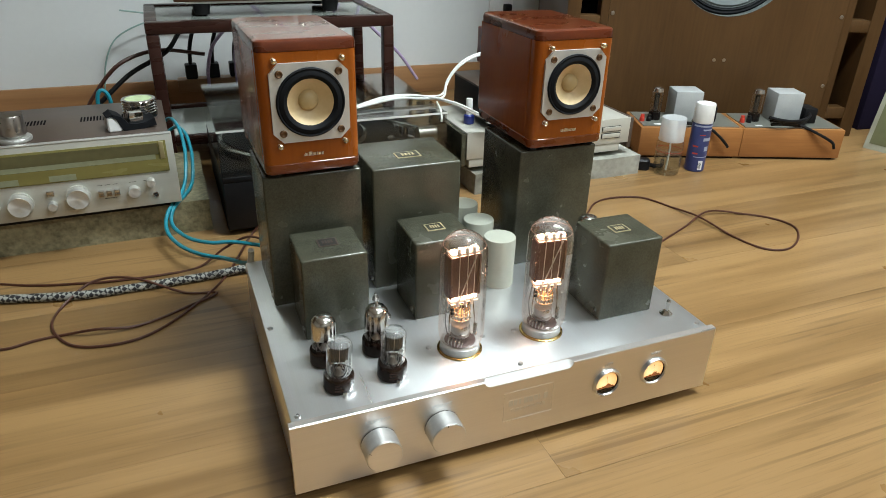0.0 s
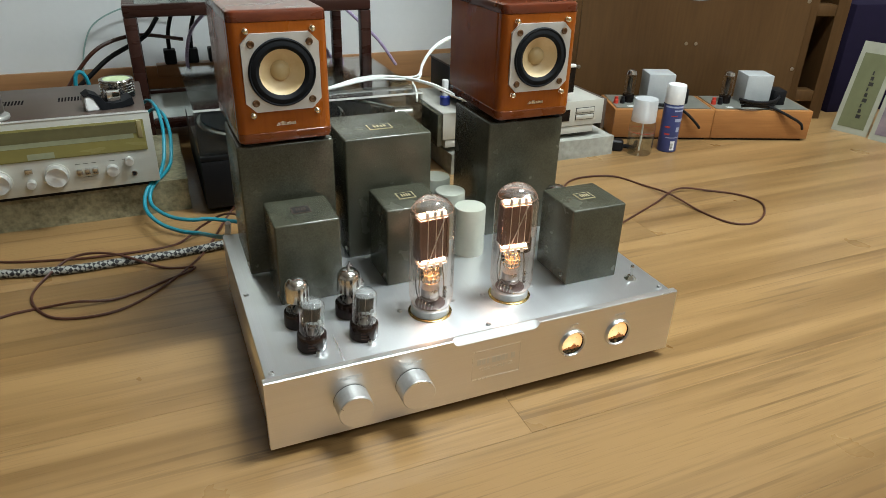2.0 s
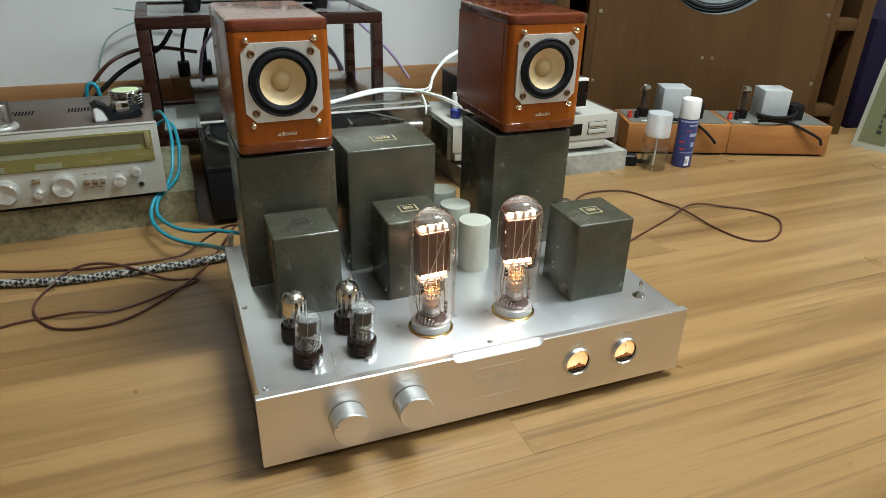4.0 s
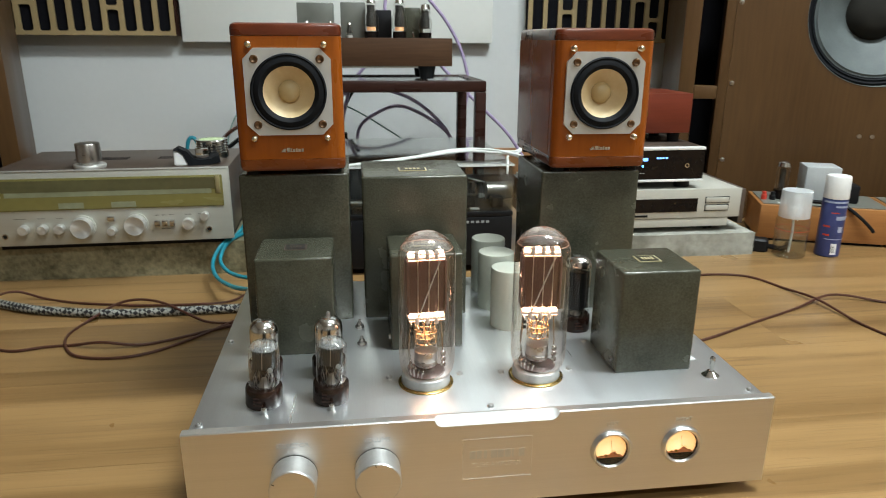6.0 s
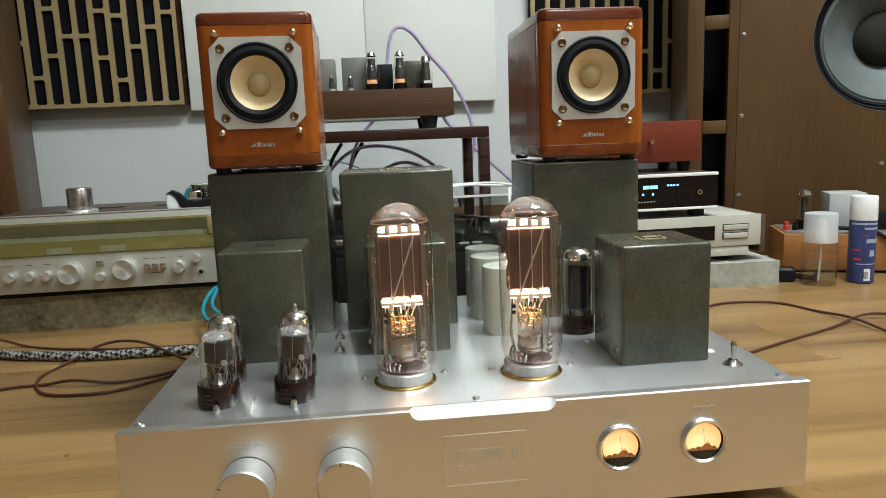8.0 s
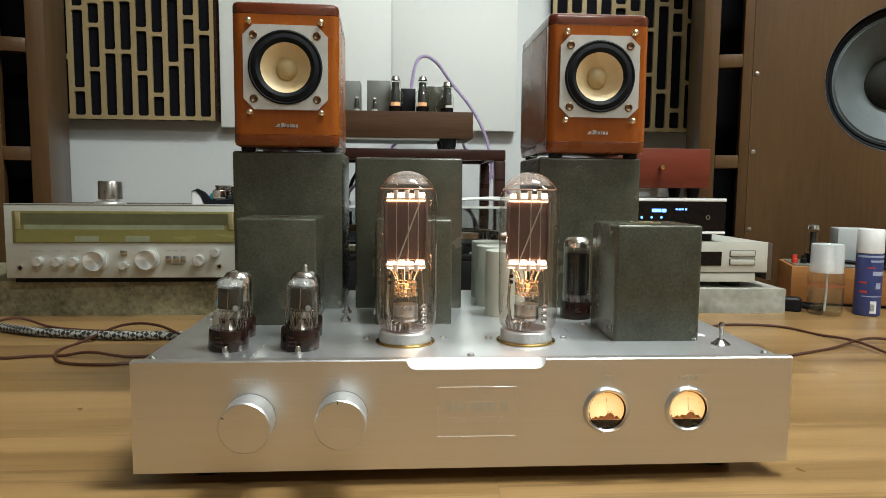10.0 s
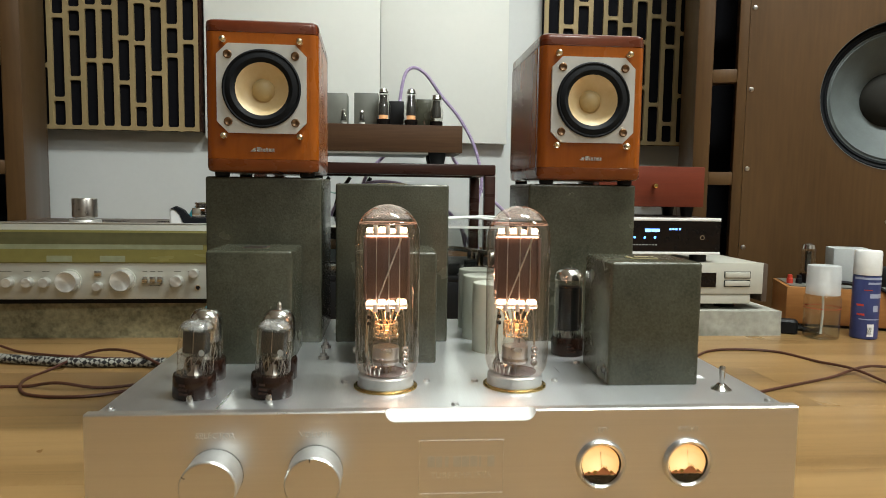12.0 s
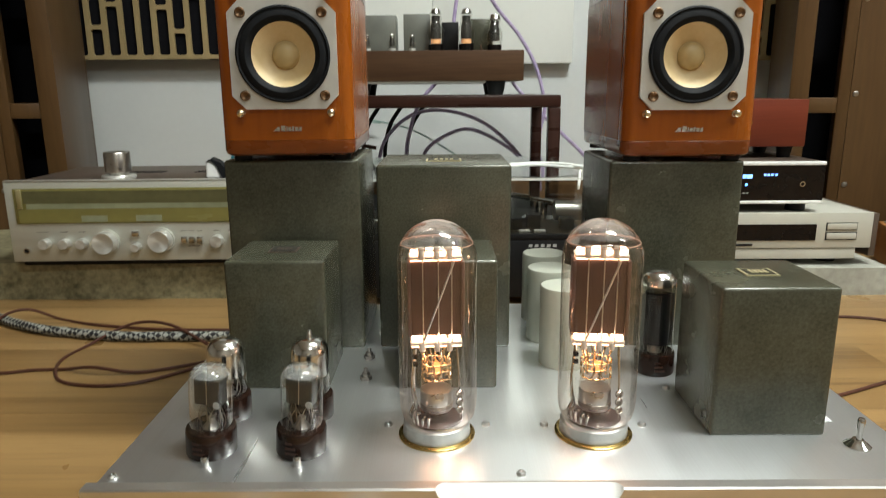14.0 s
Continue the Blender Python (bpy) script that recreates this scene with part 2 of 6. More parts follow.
M_WALL = material("wall_paint", (0.62, 0.645, 0.64), 0.75, dark=(0.58, 0.605, 0.60), scale=(1.5, 1.5, 1.5), bump=0.00008, bump_scale=(160, 160, 160))
M_CEIL = material("ceiling_paint", (0.7, 0.7, 0.68), 0.8, scale=(2, 2, 2))
M_DIMWALL = material("unseen_wall_dark_tone", (0.32, 0.285, 0.24), 0.8, dark=(0.28, 0.25, 0.21), scale=(1.5, 1.5, 1.5))
def laminate(name, light, mid, dark):
    """Oak print: broad wavy bands, thin broken dark lines and fine pores along x, offset from plank to plank."""
    m = material(name, light, 0.30, coat=0.12, spec=0.4)
    nt = m.node_tree
    p = nt.nodes["Principled BSDF"]
    co, info, off = (nt.nodes.new(k) for k in ("ShaderNodeTexCoord", "ShaderNodeObjectInfo", "ShaderNodeVectorMath"))
    off.operation = "MULTIPLY_ADD"
    off.inputs[1].default_value = (1, 1, 1)
    spread = nt.nodes.new("ShaderNodeCombineXYZ")
    for k, f in enumerate((37.0, 11.0, 5.0)):
        mu = nt.nodes.new("ShaderNodeMath")
        mu.operation, mu.inputs[1].default_value = "MULTIPLY", f
        nt.links.new(info.outputs["Random"], mu.inputs[0])
        nt.links.new(mu.outputs[0], spread.inputs[k])
    nt.links.new(co.outputs["Object"], off.inputs[0])
    nt.links.new(spread.outputs[0], off.inputs[2])

    def layer(sc, detail, bend, lo, hi):
        mp, n, rg = (nt.nodes.new(k) for k in ("ShaderNodeMapping", "ShaderNodeTexNoise", "ShaderNodeMapRange"))
        mp.inputs["Scale"].default_value = sc
        n.inputs["Scale"].default_value, n.inputs["Detail"].default_value, n.inputs["Distortion"].default_value = 1, detail, bend
        rg.inputs[1].default_value, rg.inputs[2].default_value = lo, hi
        nt.links.new(off.outputs[0], mp.inputs[0])
        nt.links.new(mp.outputs[0], n.inputs["Vector"])
        nt.links.new(n.outputs[0], rg.inputs[0])
        return rg.outputs[0]

    def blend(fac, a, b, amount):
        mx, mu = nt.nodes.new("ShaderNodeMix"), nt.nodes.new("ShaderNodeMath")
        mx.data_type = "RGBA"
        mu.operation, mu.inputs[1].default_value = "MULTIPLY", amount
        nt.links.new(fac, mu.inputs[0])
        nt.links.new(mu.outputs[0], mx.inputs["Factor"])
        for sock, v in ((mx.inputs[6], a), (mx.inputs[7], b)):
            if isinstance(v, tuple):
                sock.default_value = (*v, 1)
            else:
                nt.links.new(v, sock)
        return mx.outputs[2]

    bands = layer((0.8, 17, 17), 4, 0.7, 0.38, 0.62)
    patch = layer((1.6, 7, 7), 2, 0.5, 0.45, 0.62)
    lines = layer((2.0, 90, 90), 4, 0.8, 0.54, 0.63)
    pores = layer((14, 420, 420), 2, 0.0, 0.55, 0.75)
    cut = nt.nodes.new("ShaderNodeMath")
    cut.operation = "MULTIPLY"
    nt.links.new(lines, cut.inputs[0])
    nt.links.new(patch, cut.inputs[1])
    col = blend(bands, light, mid, 0.9)
    col = blend(cut.outputs[0], col, dark, 0.45)
    col = blend(pores, col, dark, 0.22)
    rng, hs = nt.nodes.new("ShaderNodeMapRange"), nt.nodes.new("ShaderNodeHueSaturation")
    rng.inputs[3].default_value, rng.inputs[4].default_value = 0.94, 1.06
    nt.links.new(info.outputs["Random"], rng.inputs[0])
    nt.links.new(rng.outputs[0], hs.inputs["Value"])
    nt.links.new(col, hs.inputs["Color"])
    nt.links.new(hs.outputs[0], p.inputs["Base Color"])
    bp = nt.nodes.new("ShaderNodeBump")
    bp.inputs["Strength"].default_value, bp.inputs["Distance"].default_value, bp.invert = 1.0, 0.00006, True
    nt.links.new(pores, bp.inputs["Height"])
    nt.links.new(bp.outputs[0], p.inputs["Normal"])
    return m


M_FLOOR = laminate("oak_laminate", (0.280, 0.167, 0.067), (0.172, 0.096, 0.034), (0.066, 0.033, 0.0115))
M_JOINT = material("floor_joint", (0.22, 0.125, 0.05), 0.6)
M_BASEB = material("pine_baseboard", (0.36, 0.19, 0.08), 0.45, dark=(0.24, 0.12, 0.05), scale=(2, 30, 30), fine=(6, 150, 150))
M_ALU = material("brushed_aluminium", (0.84, 0.87, 0.88), 0.29, 0.93, dark=(0.80, 0.82, 0.83), scale=(60, 2, 60), fine=(900, 6, 900), fine_amount=0.6, bump=0.00004, rough_var=0.04)
# the deck is brushed from front to back: what it mirrors is drawn out that way
brush = M_ALU.node_tree.nodes.new("ShaderNodeCombineXYZ")
brush.inputs[1].default_value = 1.0
M_ALU.node_tree.links.new(brush.outputs[0], M_ALU.node_tree.nodes["Principled BSDF"].inputs["Tangent"])
M_ALU.node_tree.nodes["Principled BSDF"].inputs["Anisotropic"].default_value = 0.5
M_PANEL = material("satin_aluminium", (0.79, 0.765, 0.735), 0.38, 1.0, dark=(0.74, 0.715, 0.69), scale=(3, 3, 120), fine=(8, 8, 1200), fine_amount=0.5, bump=0.00003, rough_var=0.05)
M_EDGE = material("polished_aluminium", (0.86, 0.87, 0.88), 0.28, 1.0, scale=(30, 30, 30), rough_var=0.03)
M_KNOB = material("anodised_aluminium", (0.76, 0.78, 0.78), 0.40, 0.85, scale=(40, 40, 40), fine=(300, 300, 300), rough_var=0.04)
M_CHROME = material("chrome", (0.78, 0.78, 0.77), 0.10, 1.0, scale=(60, 60, 60), rough_var=0.05)
M_SILVERED = material("mirror_getter", (0.82, 0.82, 0.80), 0.17, 1.0, scale=(90, 90, 90), rough_var=0.04)
M_PIN = material("pale_gilt", (0.92, 0.80, 0.58), 0.22, 1.0, scale=(60, 60, 60))
M_BRONZE = material("bronze_screw", (0.20, 0.12, 0.065), 0.35, 0.8, dark=(0.10, 0.055, 0.03), scale=(200, 200, 200))
M_DIALDARK = material("dark_dial_glass", (0.11, 0.108, 0.050), 0.08, dark=(0.06, 0.058, 0.028), scale=(4, 30, 30), coat=0.7)
M_RINGG = material("grey_gasket", (0.12, 0.135, 0.13), 0.5, scale=(40, 40, 40))
M_BRASS = material("brass", (0.62, 0.43, 0.16), 0.25, 1.0, scale=(60, 60, 60))
M_IRON = material("charcoal_hammertone", (0.080, 0.081, 0.056), 0.25, 0.1, dark=(0.034, 0.035, 0.024), scale=(26, 26, 26), grain=0.6, fine=(520, 520, 520), fine_amount=0.5, bump=0.00020, bump_scale=(560, 560, 560), spec=0.6)
M_CAN = material("ivory_enamel", (0.43, 0.45, 0.38), 0.40, dark=(0.39, 0.41, 0.345), scale=(30, 30, 30))
M_BAKE = material("black_bakelite", (0.006, 0.005, 0.005), 0.11, dark=(0.009, 0.006, 0.005), scale=(60, 60, 60), spec=0.2)
M_OCTAL = material("brown_black_bakelite", (0.020, 0.008, 0.005), 0.15, dark=(0.008, 0.005, 0.004), scale=(60, 60, 25), grain=0.5, spec=0.4)
M_BLACK = material("matt_black", (0.008, 0.008, 0.009), 0.5, scale=(20, 20, 20), spec=0.2)
M_RUBBER = material("black_rubber", (0.007, 0.008, 0.010), 0.65, scale=(40, 40, 40), spec=0.15)
M_VOID = material("void_and_cloth_black", (0.006, 0.006, 0.008), 0.95, scale=(200, 200, 200), spec=0.1)
M_GREYAN = material("grey_anode_sheet", (0.052, 0.050, 0.046), 0.42, 0.3, scale=(90, 90, 200), spec=0.3)
M_ANODE = material("carbonised_plate", (0.150, 0.088, 0.074), 0.42, 0.25, dark=(0.100, 0.058, 0.048), scale=(90, 90, 90))
M_MICA = material("white_ceramic", (0.75, 0.70, 0.64), 0.5, scale=(90, 90, 90))
M_NICKEL = material("nickel_sheet", (0.50, 0.47, 0.44), 0.3, 1.0, scale=(90, 90, 90))
M_CHERRY = material("cherry_lacquer", (0.325, 0.086, 0.007), 0.26, dark=(0.225, 0.050, 0.004), scale=(14, 14, 4), grain=0.9, fine=(260, 260, 20), fine_amount=0.35, coat=0.25, spec=0.3)
M_CHERRYD = material("dark_cherry_lacquer", (0.135, 0.027, 0.006), 0.28, dark=(0.070, 0.013, 0.004), scale=(12, 30, 30), fine=(60, 200, 200), coat=0.6, spec=0.3)
M_CHERRYM = material("mid_cherry_lacquer", (0.215, 0.050, 0.006), 0.28, dark=(0.130, 0.027, 0.004), scale=(12, 30, 30), fine=(60, 200, 200), coat=0.6, spec=0.3)
M_PLATE = material("silver_paint", (0.58, 0.58, 0.555), 0.45, 0.4, dark=(0.53, 0.53, 0.505), scale=(60, 60, 60))
M_CONE = material("cream_wood_cone", (0.70, 0.55, 0.32), 0.5, dark=(0.62, 0.46, 0.24), scale=(60, 60, 60), fine=(300, 300, 300))
M_DUST = material("tan_dust_cap", (0.52, 0.40, 0.21), 0.45, dark=(0.47, 0.35, 0.17), scale=(60, 60, 60))
M_WALNUT = material("walnut_veneer", (0.098, 0.050, 0.0175), 0.40, dark=(0.044, 0.021, 0.0070), scale=(7, 7, 2.2), grain=0.85, fine=(150, 150, 9), fine_amount=0.38, spec=0.32)
M_WALNUTX = material("walnut_block", (0.088, 0.046, 0.022), 0.55, dark=(0.040, 0.018, 0.010), scale=(3, 30, 30), grain=0.8, fine=(10, 200, 200), fine_amount=0.4, spec=0.15)
M_MAHOG = material("dark_mahogany", (0.034, 0.012, 0.008), 0.28, dark=(0.020, 0.007, 0.005), scale=(5, 40, 40), fine=(20, 200, 200), coat=0.08, spec=0.3)
M_REDWOOD = material("red_padauk", (0.145, 0.027, 0.012), 0.4, dark=(0.095, 0.017, 0.008), scale=(4, 40, 40), fine=(12, 240, 240), spec=0.3)
M_OAKBASE = material("honey_oak", (0.360, 0.155, 0.045), 0.4, dark=(0.245, 0.098, 0.027), scale=(4, 30, 30), fine=(12, 200, 200), fine_amount=0.4)
M_MDF = material("birch_ply_grille", (0.36, 0.265, 0.130), 0.6, dark=(0.30, 0.22, 0.105), scale=(9, 9, 3), fine=(90, 90, 30))
M_BOARD = material("white_board", (0.78, 0.80, 0.76), 0.7, dark=(0.74, 0.76, 0.72), scale=(2, 2, 2))
M_STONE = material("weathered_marble", (0.36, 0.325, 0.20), 0.5, dark=(0.105, 0.095, 0.052), scale=(15, 15, 24), grain=0.42, fine=(130, 130, 130), fine_amount=0.45, bump=0.0014, bump_scale=(60, 60, 60))
M_MARBLE = material("grey_marble", (0.44, 0.44, 0.39), 0.5, dark=(0.13, 0.13, 0.105), scale=(14, 14, 14), grain=0.55, fine=(80, 80, 80), bump=0.0004, bump_scale=(60, 60, 60))
M_FACE = material("champagne_faceplate", (0.56, 0.565, 0.51), 0.34, 0.40, dark=(0.49, 0.495, 0.445), scale=(3, 60, 60), fine=(8, 700, 700), rough_var=0.05)
M_LID = material("brown_steel_lid", (0.105, 0.078, 0.062), 0.38, 0.3, dark=(0.08, 0.058, 0.046), scale=(10, 10, 10), fine=(200, 200, 200))
M_DIAL = material("olive_dial_scale", (0.20, 0.180, 0.055), 0.25, dark=(0.15, 0.135, 0.042), scale=(6, 30, 30), coat=0.9)
M_BRASSEND = material("dull_gold_trim", (0.36, 0.31, 0.16), 0.4, 0.4, dark=(0.29, 0.25, 0.12), scale=(60, 60, 60))
M_DIALPALE = material("pale_dial_glass", (0.27, 0.29, 0.19), 0.15, dark=(0.17, 0.18, 0.11), scale=(5, 40, 40), coat=0.6)
M_PLAST = material("pale_grey_plastic", (0.50, 0.495, 0.44), 0.4, 0.2, dark=(0.46, 0.455, 0.40), scale=(12, 12, 12))
M_GREYBOX = material("light_grey_enamel", (0.40, 0.42, 0.42), 0.45, scale=(18, 18, 18), fine=(200, 200, 200))
M_WHITE = material("white_plastic", (0.80, 0.81, 0.80), 0.4, scale=(20, 20, 20))
M_BLUE = material("blue_printed_label", (0.035, 0.05, 0.17), 0.35, dark=(0.02, 0.03, 0.10), scale=(40, 40, 25), coat=0.3)
M_PALEBLUE = material("pale_blue_print", (0.34, 0.38, 0.50), 0.4, scale=(60, 60, 60))
M_RED = material("red_plastic", (0.55, 0.045, 0.025), 0.4, scale=(40, 40, 40))
M_TEAL = material("teal_cable_sheath", (0.012, 0.235, 0.31), 0.4, scale=(60, 60, 60))
M_BROWNW = material("brown_cable_sheath", (0.070, 0.022, 0.013), 0.4, scale=(60, 60, 60))
M_PURPLE = material("lilac_braided_sheath", (0.52, 0.44, 0.63), 0.4, dark=(0.22, 0.15, 0.30), scale=(300, 300, 300))
M_WHITEW = material("white_cable_sheath", (0.72, 0.75, 0.72), 0.35, scale=(60, 60, 60))
M_GREENW = material("pale_green_wire", (0.26, 0.40, 0.36), 0.4, scale=(60, 60, 60))
M_GOLDBADGE = material("gilt_badge", (0.62, 0.53, 0.32), 0.4, 0.5, scale=(90, 90, 90))
M_BADGEBLK = material("badge_black", (0.02, 0.02, 0.018), 0.4, scale=(90, 90, 90))
M_DARKBLUE = material("navy_cloth", (0.010, 0.007, 0.020), 0.9, scale=(20, 20, 20), fine=(300, 300, 300), spec=0.1)
M_FRAME = material("dull_cream_frame", (0.30, 0.30, 0.235), 0.55, dark=(0.25, 0.25, 0.195), scale=(20, 20, 20))
M_PAPERG = material("olive_printed_card", (0.135, 0.14, 0.068), 0.5, dark=(0.10, 0.105, 0.050), scale=(8, 8, 8))
M_CARD = material("aged_cream_card", (0.55, 0.54, 0.44), 0.6, scale=(20, 20, 20))
M_PHOTO = material("colour_print", (0.30, 0.22, 0.22), 0.35, dark=(0.05, 0.05, 0.08), scale=(22, 22, 22), grain=1.0, fine=(60, 60, 60))
# the pink tint and gloss stand for filament glow on the bulb
M_BULB = glassy("bulb_glass", (0.985, 0.952, 0.935), 0.05, 0.065, 0.80, gloss=(1.0, 0.92, 0.88), power=2.5)
M_BULB2 = glassy("small_bulb_glass", (0.97, 0.97, 0.96), 0.03, 0.045, 0.75, power=2.7)
M_CLEAR = glassy("clear_plastic", (0.93, 0.95, 0.95), 0.06, 0.05, 0.6)
M_TRAFO = material("grey_hammer_paint", (0.150, 0.155, 0.135), 0.35, dark=(0.115, 0.12, 0.104), scale=(26, 26, 26), fine=(400, 400, 400))
M_HAZE = milky("dome_highlight_haze", (0.62, 0.64, 0.64), 0.20, 0.10)
M_GETTER = milky("pale_getter_film", (0.60, 0.62, 0.63), 0.25, 0.14)
M_PEACH = material("pink_mica_rim", (0.62, 0.36, 0.26), 0.35, scale=(90, 90, 90))
M_SHELF = material("grey_shelf_glass", (0.34, 0.37, 0.34), 0.14, dark=(0.28, 0.31, 0.28), scale=(6, 6, 6), coat=0.5)
M_PRINT = material("faded_orange_print", (0.050, 0.016, 0.008), 0.4, dark=(0.015, 0.007, 0.005), scale=(300, 300, 300), grain=0.7)
M_SMOKE = glassy("smoked_acrylic", (0.84, 0.85, 0.84), 0.05, 0.05, 0.8)
M_HOT = glowing("hot_filament", (1.0, 0.58, 0.38), 12.0)
M_GLOWSEAM = glowing("filament_light_on_spacer", (1.0, 0.55, 0.34), 6.0)
M_WARM = glowing("glowing_grid", (1.0, 0.44, 0.17), 0.75)
M_COIL = glowing("backlit_brown_coil", (0.42, 0.13, 0.045), 0.30)


def backlit(name, centre, reach, near, far):
    """A translucent dial lit by a small bulb behind it: brightest before the bulb."""
    m = glowing(name, near, 1.0)
    nt = m.node_tree
    co, mp, gr, rp = (nt.nodes.new(k) for k in ("ShaderNodeTexCoord", "ShaderNodeMapping", "ShaderNodeTexGradient", "ShaderNodeValToRGB"))
    gr.gradient_type = "SPHERICAL"
    mp.vector_type = "TEXTURE"
    mp.inputs["Location"].default_value, mp.inputs["Scale"].default_value = centre, (reach, reach, reach)
    rp.color_ramp.elements[0].color, rp.color_ramp.elements[1].color = (*far, 1), (*near, 1)
    nt.links.new(co.outputs["Object"], mp.inputs[0])
    nt.links.new(mp.outputs[0], gr.inputs[0])
    nt.links.new(gr.outputs[1], rp.inputs[0])
    nt.links.new(rp.outputs[0], nt.nodes["Principled BSDF"].inputs["Emission Color"])
    return m
M_LED = glowing("blue_white_display", (0.14, 0.34, 1.0), 3.0)
M_BLUELED = glowing("blue_lamp", (0.08, 0.30, 1.0), 4.0)
M_ORANGE = glowing("heater_glow", (1.0, 0.46, 0.22), 0.35)

# ---- room ----
X0, X1, Y0, Y1, ZC = -2.2, 3.6, -2.2, 2.42, 2.5
solid("floor", box(B(), X0, X1, Y0, Y1, F - 0.05, F - 0.004), M_JOINT, "dark underlay below the laminate planks", "floor", kind="structure")
solid("ceiling", box(B(), X0 - 0.1, X1 + 0.1, Y0 - 0.1, Y1 + 0.1, ZC, ZC + 0.1), M_CEIL, "plain white painted ceiling", "ceiling", kind="structure")
solid("wall_north", box(B(), X0 - 0.1, X1 + 0.1, Y1, Y1 + 0.1, F - 0.05, ZC), M_WALL, "pale grey-white painted back wall", "wall", kind="structure")
# walls out of view, toned dark so things mirror less room light
solid("wall_south", box(B(), X0 - 0.1, X1 + 0.1, Y0 - 0.1, Y0, F - 0.05, ZC), M_DIMWALL, "unseen taupe wall, toned dark to weaken reflections", "wall", kind="structure")
solid("wall_west", box(B(), X0 - 0.1, X0, Y0, Y1, F - 0.05, ZC), M_DIMWALL, "unseen taupe wall, toned dark to weaken reflections", "wall", kind="structure")
solid("wall_east", box(B(), X1, X1 + 0.1, Y0, Y1, F - 0.05, ZC), M_DIMWALL, "unseen taupe wall, toned dark to weaken reflections", "wall", kind="structure")
solid("baseboard", box(B(), X0, X1, Y1 - 0.012, Y1, F, 0.085, 0.003), M_BASEB, "honey-brown wooden baseboard along the back wall", "baseboard", kind="structure")

# ---- tube amplifier ----
AX0, AX1, AY, TOP = 0.259, 0.807, 0.757, 0.0975
MID = (AX0 + AX1) / 2
amp = thing("tube_amplifier", (MID, 0.95, F), "silver aluminium valve amplifier with charcoal transformer covers on the floor", "amplifier")


def L(x, y, z):
    """A place of the room in the amplifier's own frame."""
    return (x - MID, y - 0.95, z - F)


def abox(x0, x1, y0, y1, z0, z1, bevel=0.0, seg=2):
    return box(B(), x0 - MID, x1 - MID, y0 - 0.95, y1 - 0.95, z0 - F, z1 - F, bevel, seg)


part("chassis", abox(AX0 + 0.004, AX1 - 0.004, AY + 0.0095, 1.138, 0.0080, TOP, 0.0012), M_ALU, amp, "brushed aluminium chassis box")


def front_panel():
    """Thick plate whose top edge is chamfered, deeper along a finger scallop in the middle."""
    bm = B()
    s0, s1, deep = 0.479, 0.595, 0.0085
    xs = [AX0, AX0 + 0.0008]
    xs += [s0 + deep * (1 - math.cos(math.pi / 2 * k / 6)) for k in range(7)]
    xs += [s1 - deep * (1 - math.cos(math.pi / 2 * k / 6)) for k in range(6, -1, -1)]
    xs += [AX1 - 0.0008, AX1]
    rows = []
    for x in xs:
        d = 0.0011
        if s0 <= x <= s1:
            e = max(0.0, 1 - min(x - s0, s1 - x) / deep)
            d = max(d, deep * math.sqrt(max(0, 1 - e * e)))
        y0, y1, z0, z1 = AY, AY + 0.009, 0.0075, 0.0998
        prof = [(y0, z0), (y1, z0), (y1, z1), (y0 + min(0.0072, d), z1), (y0, z1 - d)]
        rows.append([bm.verts.new(L(x, y, z)) for y, z in prof])
    for a, b in zip(rows, rows[1:]):
        for k in range(5):
            f = bm.faces.new((a[k], a[(k + 1) % 5], b[(k + 1) % 5], b[k]))
            # scallop faces are coloured white for the overhead light they mirror
            f.material_index = 0 if k != 3 else (2 if min(a[4].co.z, b[4].co.z) < 0.0975 - F else 1)
    bm.faces.new(rows[0]), bm.faces.new(rows[-1][::-1])
    bmesh.ops.recalc_face_normals(bm, faces=bm.faces)
    return bm


part("front_panel", front_panel(), [M_PANEL, M_EDGE, M_WHITE], amp, "satin aluminium front plate with polished edge, scallop whitened for mirrored light")
for x in (AX0 + 0.05, AX1 - 0.05):
    for y in (0.80, 1.09):
        part("foot", lathe(B(), [(0, 0), (0.017, 0), (0.019, 0.003), (0.019, 0.0145), (0, 0.0145)], 20, L(x, y, F)), M_RUBBER, amp, "black rubber foot")

# front controls
KN = (("SELECTOR", 0.353, 0.0525, 62), ("VOLUME", 0.427, 0.0540, 6))
for word, x, z, turn in KN:
    kn = part("knob", lathe(B(), [(0.0180, 0.0), (0.0204, 0.0008), (0.0204, 0.0233), (0.0193, 0.0245), (0.0188, 0.0244)], 64, L(x, AY, z), "-y"), M_KNOB, amp, "large plain anodised knob")
    part("knob_face", lathe(B(), [(0.01935, 0.02448), (0, 0.02452)], 64, L(x, AY, z), "-y"), M_PANEL, kn, "satin turned face")
    a = radians(90 + turn)
    px, pz = x + 0.0172 * math.cos(a), z + 0.0172 * math.sin(a)
    part("index_mark", sweep(B(), [L(px, AY - 0.0247, pz), L(x + 0.0197 * math.cos(a), AY - 0.0244, z + 0.0197 * math.sin(a))], 0.0004, 6, 0), M_BADGEBLK, kn)
    part("shadow_gap_ring", lathe(B(), [(0.0190, 0.0002), (0.0205, 0.0002), (0.0205, 0.0005), (0.0190, 0.0005)], 48, L(x, AY, z), "-y"), M_BLACK, kn)
    part("knob_rim", lathe(B(), [(0.02045, 0.0231), (0.01935, 0.02455)], 64, L(x, AY, z), "-y"), M_EDGE, kn, "bright bevelled rim")
    lettering("engraved_label", word, 0.0062, L(x, AY - 0.0002, 0.0825), amp, M_KNOB)

